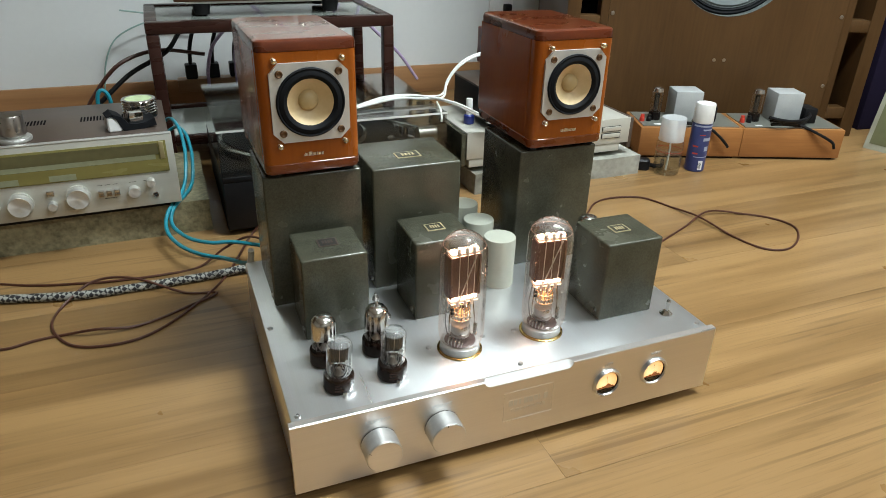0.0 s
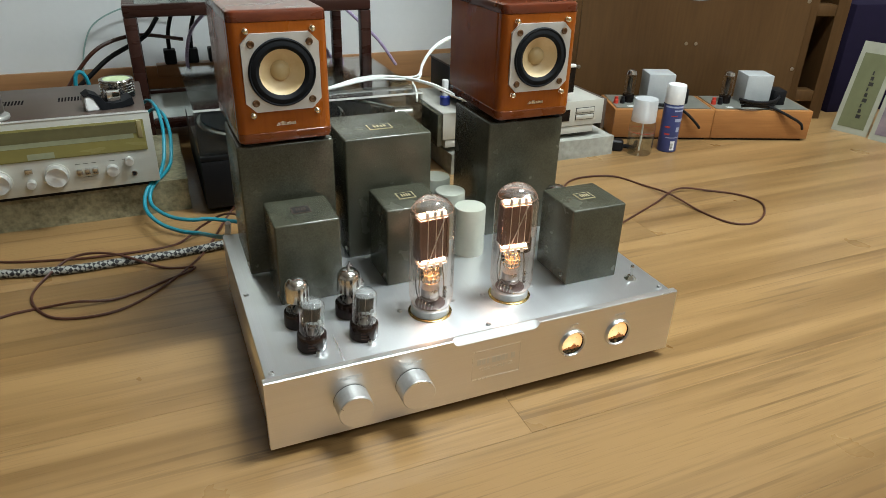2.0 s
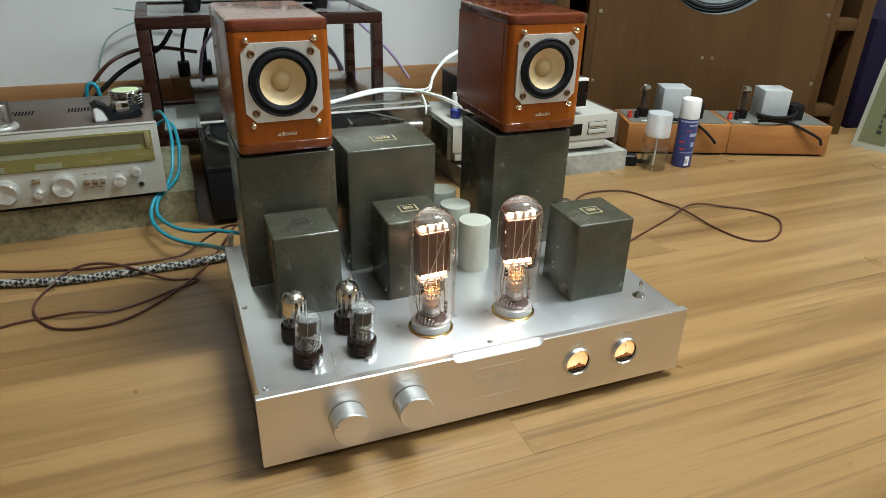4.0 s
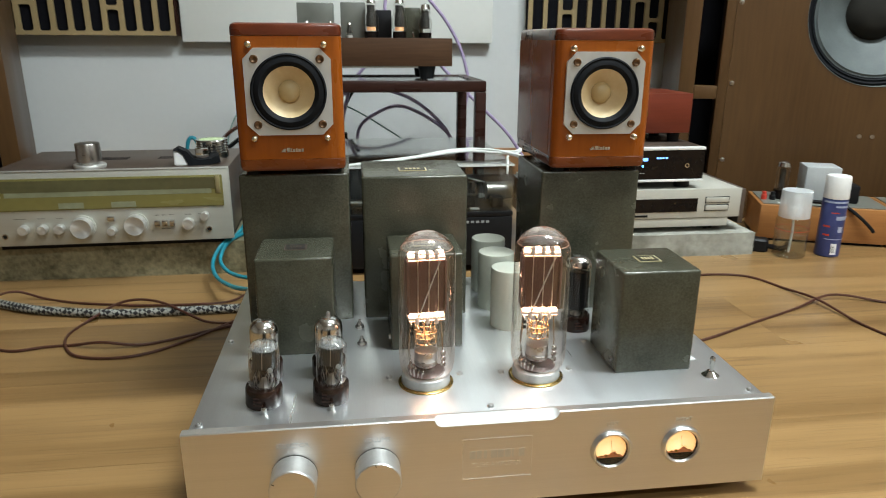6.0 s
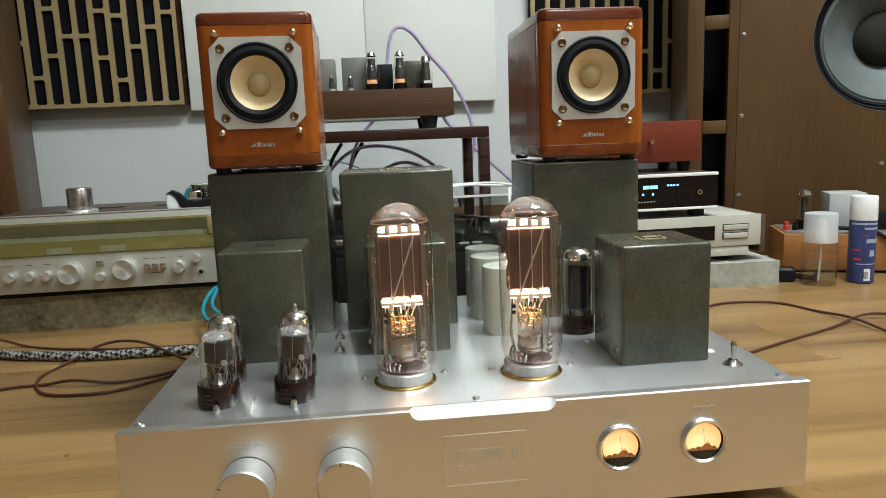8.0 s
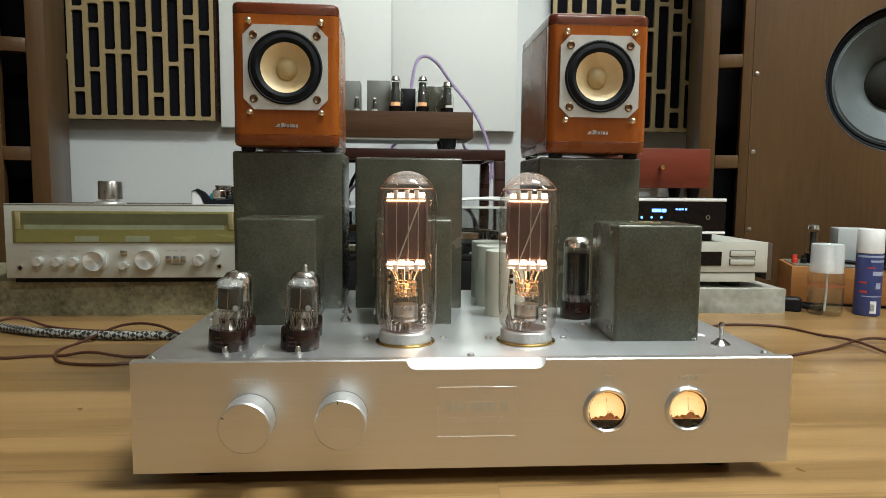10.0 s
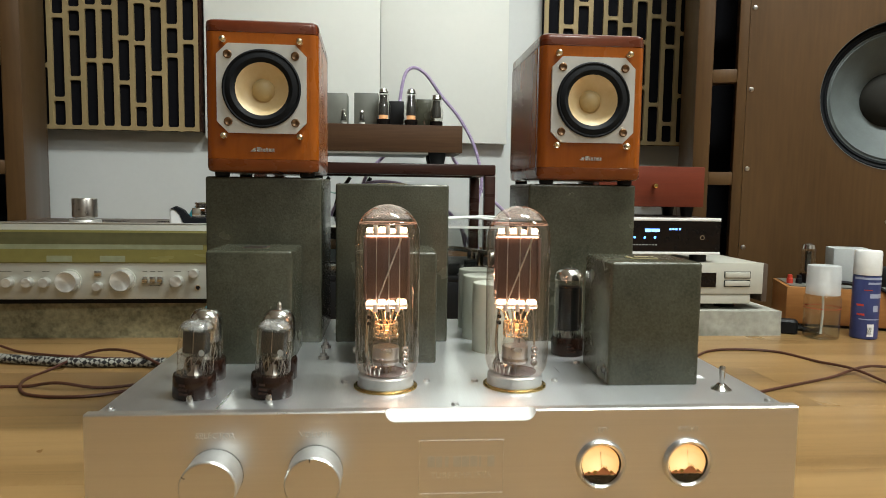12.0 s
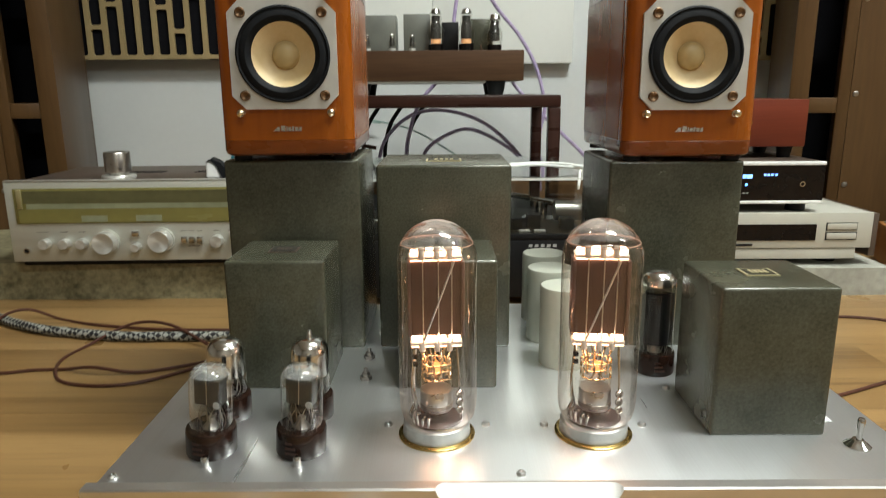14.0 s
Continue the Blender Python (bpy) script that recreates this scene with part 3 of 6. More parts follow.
for word, x, z in (("LEFT", 0.647, 0.0555), ("RIGHT", 0.717, 0.0555)):
    me = part("meter", lathe(B(), [(0.0154, -0.0004), (0.0156, 0.0010), (0.0163, 0.0030), (0.0173, 0.0041), (0.0184, 0.0042), (0.0194, 0.0032), (0.0199, 0.0012), (0.0200, 0.0)], 48, L(x, AY, z), "-y"), M_EDGE, amp,
              "round level meter with chrome bezel")
    part("inner_rim", lathe(B(), [(0.0148, 0.0006), (0.0158, 0.0022)], 48, L(x, AY, z), "-y"), M_BAKE, me)
    glow = backlit("meter_glow", L(x - 0.003, AY, z - 0.003), 0.021, (1.25, 0.88, 0.44), (0.80, 0.30, 0.07))
    part("dial", lathe(B(), [(0, 0.0004), (0.0156, 0.0004)], 40, L(x, AY, z), "-y"), glow, me, "amber backlit dial face")
    part("lower_mask", prism(B(), [L(x + 0.0154 * math.cos(radians(a)), 0, z + 0.0154 * math.sin(radians(a)))[0::2] for a in range(212, 329, 6)], AY - 0.9515, AY - 0.9509), M_BAKE, me)
    part("needle", sweep(B(), [L(x + 0.001, AY - 0.0012, z - 0.006), L(x - 0.0008, AY - 0.0012, z + 0.0105)], 0.00016, 5, 0), M_BROWNW, me)
    rim = [(-0.0130, -0.0082), (-0.0125, -0.0056), (-0.0095, -0.0046), (-0.0070, -0.0050), (-0.0052, -0.0022), (-0.0036, -0.0040), (-0.0012, -0.0030), (0.0004, -0.0002), (0.0026, 0.0012), (0.0048, -0.0006), (0.0062, -0.0040),
           (0.0092, -0.0036), (0.0108, -0.0062), (0.0130, -0.0082)]
    part("movement", prism(B(), [L(x + a, 0, z + (b + 0.0082) * 0.62 - 0.0082)[0::2] for a, b in rim], AY - 0.9514, AY - 0.9508), M_COIL, me, "brown moving-coil mechanism")
    bm = B()
    for a, b, rr in ((-0.0095, -0.0062, 0.0012), (0.0082, -0.0058, 0.0012), (-0.0046, -0.0060, 0.0016)):
        lathe(bm, [(0, 0.0018), (rr, 0.0017)], 12, L(x + a, AY, z + b), "-y")
    for k in range(3):
        sweep(bm, [L(x + 0.0010 + 0.0014 * k, AY - 0.0017, z - 0.0002 - 0.0003 * k), L(x + 0.0040 + 0.0010 * k, AY - 0.0017, z - 0.0052)], 0.00022, 5, 0)
    part("movement_screws", bm, M_BRASS, me)
    bm = B()
    for k in range(9):
        a = radians(50 + 10 * k)
        sweep(bm, [L(x + r * math.cos(a), AY - 0.0010, z - 0.006 + r * math.sin(a)) for r in (0.0140, 0.0150 if k % 2 else 0.0156)], 0.00010, 4, 0)
    part("scale_marks", bm, M_BROWNW, me)
    part("cover_glass", lathe(B(), [(0, 0.0022), (0.0156, 0.0018)], 40, L(x, AY, z), "-y"), M_CLEAR, me)
    lettering("engraved_label", word, 0.0058, L(x, AY - 0.0002, 0.0825), amp, M_KNOB)

bm = B()
x0, x1, z0, z1 = 0.505, 0.570, 0.0345, 0.0765
for a, b in (((x0, z0), (x1, z0)), ((x1, z0), (x1, z1)), ((x1, z1), (x0, z1)), ((x0, z1), (x0, z0))):
    sweep(bm, [L(a[0], AY - 0.0001, a[1]), L(b[0], AY - 0.0001, b[1])], 0.00018, 6, 0)
part("engraved_border", bm, M_EDGE, amp, "thin bright engraved rectangle")
for k, w in enumerate((0.0055, 0.0045, 0.003, 0.006, 0.0055, 0.0055, 0.0018, 0.0055)):
    x = 0.5115 + k * 0.0066
    part("brand_bar", box(B(), x - MID, x - MID + w, AY - 0.95 - 0.00015, AY - 0.95 + 0.0002, 0.0555 - F, 0.0640 - F), M_KNOB, amp, "plain engraved bar of the maker's mark")
lettering("engraved_label", "TUBE AMPLIFIER", 0.0066, L(0.5375, AY, 0.0485), amp, M_EDGE)


def screw(x, y, z, r=0.0032):
    part("screw", lathe(B(), [(r, 0), (r, 0.0012), (r * 0.75, 0.0022), (r * 0.3, 0.0024), (0, 0.0016)], 14, L(x, y, z)), M_EDGE, amp)


for x, y in ((0.443, 0.844), (0.515, 0.844), (0.558, 0.843), (0.630, 0.842), (0.534, 0.777), (AX0 + 0.012, 0.775), (AX1 - 0.014, 0.777), (AX0 + 0.011, 0.95), (0.668, 0.905)):
    screw(x, y, TOP)
for x, y in ((0.326, 0.789), (0.387, 0.789), (0.327, 0.835), (0.387, 0.835)):
    part("stud", lathe(B(), [(0.0026, 0), (0.0026, 0.0055), (0.0018, 0.0068), (0, 0.007)], 12, L(x, y, TOP)), M_CHROME, amp, "small bright threaded stud")
for x, y in ((0.415, 0.974), (0.417, 0.927)):
    part("terminal_nut", lathe(B(), [(0.0052, 0), (0.0052, 0.003), (0.0034, 0.0035), (0.0034, 0.006), (0.0016, 0.0065), (0.0016, 0.0100), (0, 0.0102)], 6, L(x, y, TOP)), M_NICKEL, amp, "hex nut on a threaded bolt")
tg = part("toggle_switch", lathe(B(), [(0.0088, 0), (0.0088, 0.0008), (0.0074, 0.0020), (0.0050, 0.0038), (0.0036, 0.0052), (0, 0.0056)], 24, L(0.770, 0.811, TOP)), M_CHROME, amp, "chrome toggle switch")
part("lever", lathe(B(), [(0.0018, 0.003), (0.0020, 0.010), (0.0026, 0.0175), (0.0027, 0.0195), (0.0019, 0.0212), (0, 0.0216)], 14, L(0.770, 0.810, TOP)), M_CHROME, tg)
part("switch_label", abox(0.758, 0.772, 0.846, 0.856, TOP, TOP + 0.0004), M_WHITE, amp, "small white label strip")


def badge(cover, x, y, z, w, d, gold):
    part("badge", abox(x - w / 2, x + w / 2, y - d / 2, y + d / 2, z - 0.0005, z + 0.0008), M_GOLDBADGE if gold else M_LID, cover, "small framed maker's plate")
    part("badge_field", abox(x - w / 2 + 0.0018, x + w / 2 - 0.0018, y - d / 2 + 0.0016, y + d / 2 - 0.0016, z + 0.0008, z + 0.0011), M_BADGEBLK if not gold else M_IRON, cover)
    bm = B()
    for k in range(4):
        xx = x - w * 0.26 + k * w * 0.145
        box(bm, xx - MID, xx - MID + w * 0.09, y - d * 0.2 - 0.95, y + d * 0.2 - 0.95, z + 0.0011 - F, z + 0.0014 - F)
    part("badge_mark", bm, M_GOLDBADGE if gold else M_LID, cover)


for x0, x1, y0, y1, z1, gold in ((0.674, 0.756, 0.826, 0.905, 0.207, True), (0.308, 0.389, 0.909, 0.988, 0.207, False), (0.449, 0.528, 0.908, 0.987, 0.207, True),
                                 (0.423, 0.547, 1.002, 1.112, 0.273, True), (0.285, 0.408, 1.001, 1.122, 0.2785, False), (0.636, 0.758, 1.001, 1.122, 0.2755, False)):
    tall = z1 > 0.25
    cover = part("tall_transformer_cover" if tall else "transformer_cover", abox(x0, x1, y0, y1, TOP - 0.001, z1, 0.0028, 3), M_IRON, amp, "charcoal hammer-finish steel transformer cover")
    w, d = ((0.034, 0.022) if tall else (0.024, 0.020))
    badge(cover, (x0 + x1) / 2, (y0 + y1) / 2 - (0.012 if tall else 0), z1, w, d, gold)
    for x in (x0,):
        part("side_screw", lathe(B(), [(0.003, -0.0020), (0.003, 0.0020), (0, 0.0022)], 10, L(x, y0 + 0.012, TOP + 0.011), "x"), M_EDGE, cover)

for x, y in ((0.593, 0.964), (0.589, 1.027), (0.591, 1.089)):
    part("capacitor_can", lathe(B(), [(0, 0), (0.0225, 0), (0.0225, 0.0705), (0.0218, 0.0722), (0.0205, 0.0725), (0, 0.0725)], 40, L(x, y, TOP)), M_CAN, amp, "ivory painted capacitor can")


# ---- valves ----
def power_tube(x, y, turn):
    t = thing("power_tube", (x, y, TOP), "tall clear glass transmitting valve glowing on the amplifier deck", "vacuum tube", turn, "power valves on the amplifier")
    part("socket_ring", lathe(B(), [(0.0245, 0.0), (0.0275, 0.0), (0.0275, 0.0012), (0.0258, 0.0022), (0.0245, 0.0022)], 40), M_BRASS, t, "brass socket ring")
    part("base_shell", lathe(B(), [(0, 0.0), (0.0242, 0.0), (0.0242, 0.0022), (0.0238, 0.0105), (0.0228, 0.0115), (0, 0.0115)], 40), M_KNOB, t, "aluminium valve base")
    prof = [(0.0222, 0.0112), (0.0228, 0.0125), (0.0255, 0.0165), (0.0270, 0.0225), (0.0275, 0.030), (0.0275, 0.130)]
    prof += [(0.0275 * math.cos(radians(a)), 0.130 + 0.0272 * math.sin(radians(a))) for a in range(12, 85, 8)] + [(0, 0.1573)]
    part("bulb", lathe(B(), prof, 48, (0.0012, 0, 0)), M_BULB, t, "clear glass envelope, tinted pink for the filament glow")
    part("anode", box(B(), -0.0182, 0.0182, -0.0065, 0.0065, 0.0765, 0.1300, 0.002), M_ANODE, t, "dark carbonised anode plate")
    bm = B()
    for s in (-1, 1):
        box(bm, -0.0012 + 0.0182 * s, 0.0012 + 0.0182 * s, -0.009, 0.009, 0.077, 0.1295, 0.0005)
    part("anode_fins", bm, M_ANODE, t)
    part("tube_floor", lathe(B(), [(0, 0.0122), (0.0185, 0.0122), (0.0190, 0.0128)], 32), M_ANODE, t, "brown floor inside the bulb")
    for z in (0.0715, 0.1325):
        part("spacer", box(B(), -0.0180, 0.0180, -0.0080, 0.0080, z - 0.0014, z + 0.0006, 0.0005), M_MICA, t, "white ceramic spacer")
        # emission on this edge stands for filament light falling on the ceramic
        part("spacer_edge_glow", box(B(), -0.0172, 0.0172, -0.0078, 0.0040, z - 0.0026, z - 0.0015, 0.0003), M_GLOWSEAM, t, "spacer edge, emission standing for filament light on it")
        for xx, wide, rise in ((-0.0128, 0.0042, 0.0036), (-0.0036, 0.0031, 0.0044), (0.0038, 0.0034, 0.0032), (0.0131, 0.0040, 0.0042)):
            top = z + rise + (0.0 if z < 0.1 else 0.0010)
            part("glowing_filament_end", box(B(), xx - wide, xx + wide, -0.0062, 0.0020, z + 0.0007, top, 0.0014), M_HOT, t, "white-hot filament end")
        for xx in (-0.0098, 0.0004, 0.0090):
            lo, hi = (z - 0.0050, z + 0.0012) if z < 0.1 else (z - 0.0010, z + 0.0075)
            part("ceramic_post", lathe(B(), [(0, lo), (0.0019, lo), (0.0021, lo + 0.0006), (0.0021, hi - 0.0006), (0.0017, hi), (0, hi)], 12, (xx, -0.0086, 0)), M_MICA, t, "white ceramic post")
    bm = B()
    for xx in (-0.009, 0.0015, 0.0105):
        sweep(bm, [(xx, -0.0098, 0.070), (xx, -0.0098, 0.133)], 0.0005, 6, 0)
    sweep(bm, [(-0.0085, -0.0105, 0.075), (0.0120, -0.0105, 0.1300)], 0.00075, 6, 0)
    part("support_wires", bm, M_EDGE, t, "bright nickel support wires")
    for k in range(9):
        a = k * math.pi * 2 / 9 + 0.2
        part("funnel_lead", sweep(B(), [(0.0075 * math.cos(a), 0.0065 * math.sin(a), 0.046), (0.0085 * math.cos(a), 0.0070 * math.sin(a), 0.056), (0.0110 * math.cos(a), 0.0076 * math.sin(a), 0.0635), (0.0152 * math.cos(a), 0.0078 * math.sin(a), 0.0695)], 0.00062, 6, 4), M_PIN, t)
    bm = B()
    rnd = random.Random(int(x * 1000))
    part("heater_glow", lathe(B(), [(0.0022, 0.0460), (0.0032, 0.0480), (0.0022, 0.0500), (0.0032, 0.0520), (0.0022, 0.0540)], 14), M_WARM, t, "orange glowing heater spiral")
    for k in range(12):
        a = k * 2 * math.pi / 12
        a2, rr = a + rnd.uniform(-0.5, 0.7), rnd.uniform(0.0085, 0.0112)
        sweep(bm, [(0.0105 * math.cos(a), 0.0100 * math.sin(a), 0.0435), (rr * math.cos(a2), rr * math.sin(a2), 0.0495 + rnd.uniform(-0.001, 0.001)), (0.0102 * math.cos(a + 0.3), 0.0096 * math.sin(a + 0.3), 0.0560)], 0.00055, 6, 4)
    for z in (0.0445, 0.0505, 0.0555):
        sweep(bm, [((0.0112 + 0.0006 * math.sin(3 * k)) * math.cos(radians(30 * k)), 0.0106 * math.sin(radians(30 * k)), z + 0.0006 * math.sin(2.1 * k)) for k in range(13)], 0.00050, 5, 0)
    part("lower_filament_leads", bm, M_PIN, t, "gilt leads round the heater")
    part("collar", lathe(B(), [(0.0108, 0.0200), (0.0114, 0.0208), (0.0114, 0.0342), (0.0110, 0.0350), (0, 0.0352)], 32), M_EDGE, t, "nickel clamp collar")
    part("collar_band", lathe(B(), [(0.0117, 0.0225), (0.0117, 0.0250), (0.0113, 0.0252)], 32), M_NICKEL, t)
    part("glass_stem", lathe(B(), [(0.010, 0.0130), (0.0085, 0.018), (0.0085, 0.030), (0.0102, 0.0352), (0.0112, 0.0390), (0.0106, 0.0425), (0.0080, 0.0445), (0, 0.0450)], 28), M_BULB2, t, "pinched glass stem")
    for a in (0.3, 1.9, 3.4, 4.4, 5.2):
        part("pin_wire", sweep(B(), [(0.0042 * math.cos(a), 0.0042 * math.sin(a), 0.0120), (0.0050 * math.cos(a), 0.0050 * math.sin(a), 0.0205)], 0.0009, 6, 0), M_PIN, t)
    for z in (0.0215, 0.0275, 0.0335):
        part("getter_cup", lathe(B(), [(0.0008, 0.0), (0.0020, 0.0002), (0.0028, 0.0010), (0.0030, 0.0022), (0.0022, 0.0028), (0.0012, 0.0022)], 16, (0.0160, -0.0060, z), "-y"), M_CHROME, t, "bright getter cup")
    part("getter_post", sweep(B(), [(0.0160, -0.0045, 0.0125), (0.0160, -0.0045, 0.040), (0.0148, -0.0030, 0.060), (0.0145, -0.002, 0.070)], 0.0008, 6, 4), M_CHROME, t)
    for k in range(5):
        a = radians(196 + 13 * k)
        part("glass_bead", sweep(B(), [(0.0180 * math.cos(a), 0.0180 * math.sin(a), 0.0135), (0.0200 * math.cos(a + 0.06), 0.0200 * math.sin(a + 0.06), 0.0190 + 0.0014 * (k % 3)), (0.0178 * math.cos(a + 0.1), 0.0178 * math.sin(a + 0.1), 0.0255 - 0.0016 * k)], 0.0011, 8, 4), M_CHROME, t)
    for gx, gy in ((-0.0155, -0.004), (-0.0140, 0.008), (0.004, 0.0145)):
        part("side_rod", sweep(B(), [(gx * 0.9, gy * 0.9, 0.014), (gx * 1.12, gy * 1.1, 0.034), (gx * 1.05, gy, 0.056), (gx * 0.95, gy * 0.7, 0.070)], 0.0009, 6, 4), M_CHROME, t, "bright side rod")
    for z in (0.0560, 0.0615):
        part("black_clip", box(B(), -0.0165, -0.0130, -0.0072, -0.0050, z - 0.0015, z + 0.0018, 0.0006), M_BLACK, t)
    part("top_disc", lathe(B(), [(0, 0.1402), (0.0246, 0.1402), (0.0246, 0.1407), (0, 0.1407)], 36, (0.0012, 0, 0)), M_CLEAR, t, "clear mica disc under the dome")
    # milky shell stands for the pale highlight on the dome glass
    part("dome_haze", lathe(B(), [(0.0205 * math.cos(radians(a)) * 1.12, 0.1335 + 0.0232 * math.sin(radians(a))) for a in range(30, 86, 8)] + [(0, 0.1567)], 36, (0.0012, 0, 0)), M_HAZE, t, "faint grey haze standing for the highlight on the dome")
    sweep(bm2 := B(), [(0.0012 + 0.0244 * math.cos(radians(10 * k)), 0.0244 * math.sin(radians(10 * k)), 0.1412) for k in range(37)], 0.00035, 5, 0)
    part("top_ring", bm2, M_PEACH, t, "pinkish rim of the mica disc in the dome")
    for xx, yy, z, watts in ((0.0212, 0.007, 0.092, 0.026), (0, -0.002, 0.0610, 0.005)):
        lamp = bpy.data.lights.new("filament_light", "POINT")
        lamp.energy, lamp.color, lamp.shadow_soft_size = watts, (1.0, 0.57, 0.40), 0.003
        lo = new("filament_light", lamp)
        lo.parent, lo.location = t, (xx, yy, z)
    return t


power_tube(0.4790, 0.832, 4)
power_tube(0.592, 0.833, -6)


def octal_tube(x, y, silver, name="driver_tube", h=0.0630, r=0.0142, label="", turn=0.0, tip=False, lean=0.0):
    t = thing(name, (x, y, TOP), label, "vacuum tube", turn, "small valves on the amplifier")
    t.matrix_basis = pose(x, y, TOP, 0, lean, 0) @ pose(0, 0, 0, 0, 0, turn)
    part("base", lathe(B(), [(0, 0), (0.0166, 0), (0.0170, 0.001), (0.0170, 0.0172), (0.0164, 0.0186), (0.0150, 0.0186), (0, 0.0170)], 32), M_OCTAL, t, "brown-black bakelite base")
    low = h * (0.55 if silver else 0.86)
    if name == "rectifier_tube":
        low = h * 0.86
    body = [(r * 0.97, 0.0170), (r, 0.020), (r, low)]
    dome = [(r, low), (r, h - 0.012), (r * 0.93, h - 0.0065), (r * 0.72, h - 0.0022), (r * 0.4, h - 0.0005), (0, h)]
    if not silver:
        dome = [(r, low), (r * 0.95, h - 0.006), (r * 0.75, h - 0.002), (r * 0.4, h - 0.0004), (0, h)]
    part("bulb", lathe(B(), body, 36), M_BULB2, t, "clear glass bulb")
    part("getter_mirror" if silver else "bulb_top", lathe(B(), dome, 36), M_SILVERED if silver else M_BULB2, t, "silvered getter dome" if silver else "")
    if not silver:
        part("getter_flash", lathe(B(), [(r * 0.90, h - 0.0062), (r * 0.72, h - 0.0030), (r * 0.4, h - 0.0012), (0, h - 0.0008)], 32), M_GETTER, t, "pale getter flash inside the dome")
    tall = h > 0.08
    if tall:
        part("anode", lathe(B(), [(0, 0.026), (0.0108, 0.026), (0.0108, h * 0.78), (0, h * 0.79)], 16), M_BLACK, t, "black anode sleeve")
        for s in (-1, 1):
            part("anode_wing", box(B(), *sorted((s * 0.0097, s * 0.0138)), -0.0008, 0.0008, 0.026, h * 0.77), M_GREYAN, t)
    else:
        part("anode", box(B(), -0.0098, 0.0098, -0.0052, 0.0052, 0.0350, h * 0.86, 0.0016), M_GREYAN, t, "wide grey anode box")
        part("anode_seam", box(B(), -0.0003, 0.0003, -0.0056, -0.0050, 0.0360, h * 0.85), M_NICKEL, t)
        part("getter_disc", lathe(B(), [(0, 0.0004), (0.0024, 0.0004), (0.0026, 0.0), (0, 0.0)], 18, (0.0082, -0.0072, 0.0375), "-y"), M_GREYBOX, t, "pale round getter disc")
    if tip:
        part("glass_tip", lathe(B(), [(0.0024, h - 0.0006), (0.0016, h + 0.0018), (0.0020, h + 0.0034), (0.0010, h + 0.0052), (0, h + 0.0056)], 14), M_NICKEL, t, "pointed seal on the dome")
    for z in ((0.0250, h * 0.80) if tall else (0.0342, h * 0.865)):
        part("mica_disc", lathe(B(), [(0, z), (0.0118, z), (0.0118, z + 0.0005), (0, z + 0.0005)], 24), M_CLEAR, t)
    bm = B()
    for k in range(5):
        a = k * 1.2566
        sweep(bm, [(0.006 * math.cos(a), 0.006 * math.sin(a), 0.0168), (0.008 * math.cos(a), 0.008 * math.sin(a), 0.029)], 0.0005, 5, 0)
    lathe(bm, [(0, 0.0172), (0.0060, 0.0176), (0.0030, 0.0215), (0.0026, 0.0250), (0, 0.0256)], 14)
    for k in range(7):
        a = k * 0.8976
        sweep(bm, [(0.009 * math.cos(a), 0.009 * math.sin(a), 0.0172), (0.0100 * math.cos(a + 0.4), 0.0080 * math.sin(a + 0.4), 0.0230 + 0.0012 * (k % 3)), (0.0070 * math.cos(a + 0.9), 0.0050 * math.sin(a + 0.9), 0.0330)], 0.0003, 5, 3)
    part("pinch_wires", bm, M_NICKEL, t, "thin wires over the glass pinch")
    bm = B()
    for k in range(3):
        box(bm, -0.0045, 0.0045 - 0.002 * k, -0.01706, -0.0166, 0.0045 + 0.0036 * k, 0.0062 + 0.0036 * k)
    part("printed_bars", bm, M_PRINT, t, "worn orange printing")
    return t


for x, y, s in ((0.3235, 0.810, False), (0.3855, 0.810, False), (0.3195, 0.862, True), (0.3825, 0.862, True)):
    octal_tube(x, y, s, label="small octal valve with silvered top in a black base" if s else "small clear octal valve in a black printed base", turn=25 if s else -12, tip=s and x > 0.35, lean=1.5 if s else 3.5)
for x, y, h in ((0.669, 0.944, 0.0915), (0.716, 0.936, 0.0985)):
    octal_tube(x, y, True, "rectifier_tube", h, 0.0152, "tall slim rectifier valve with chrome-silvered top", 0)


# ---- small wooden loudspeakers ----
DEPTH = 0.176


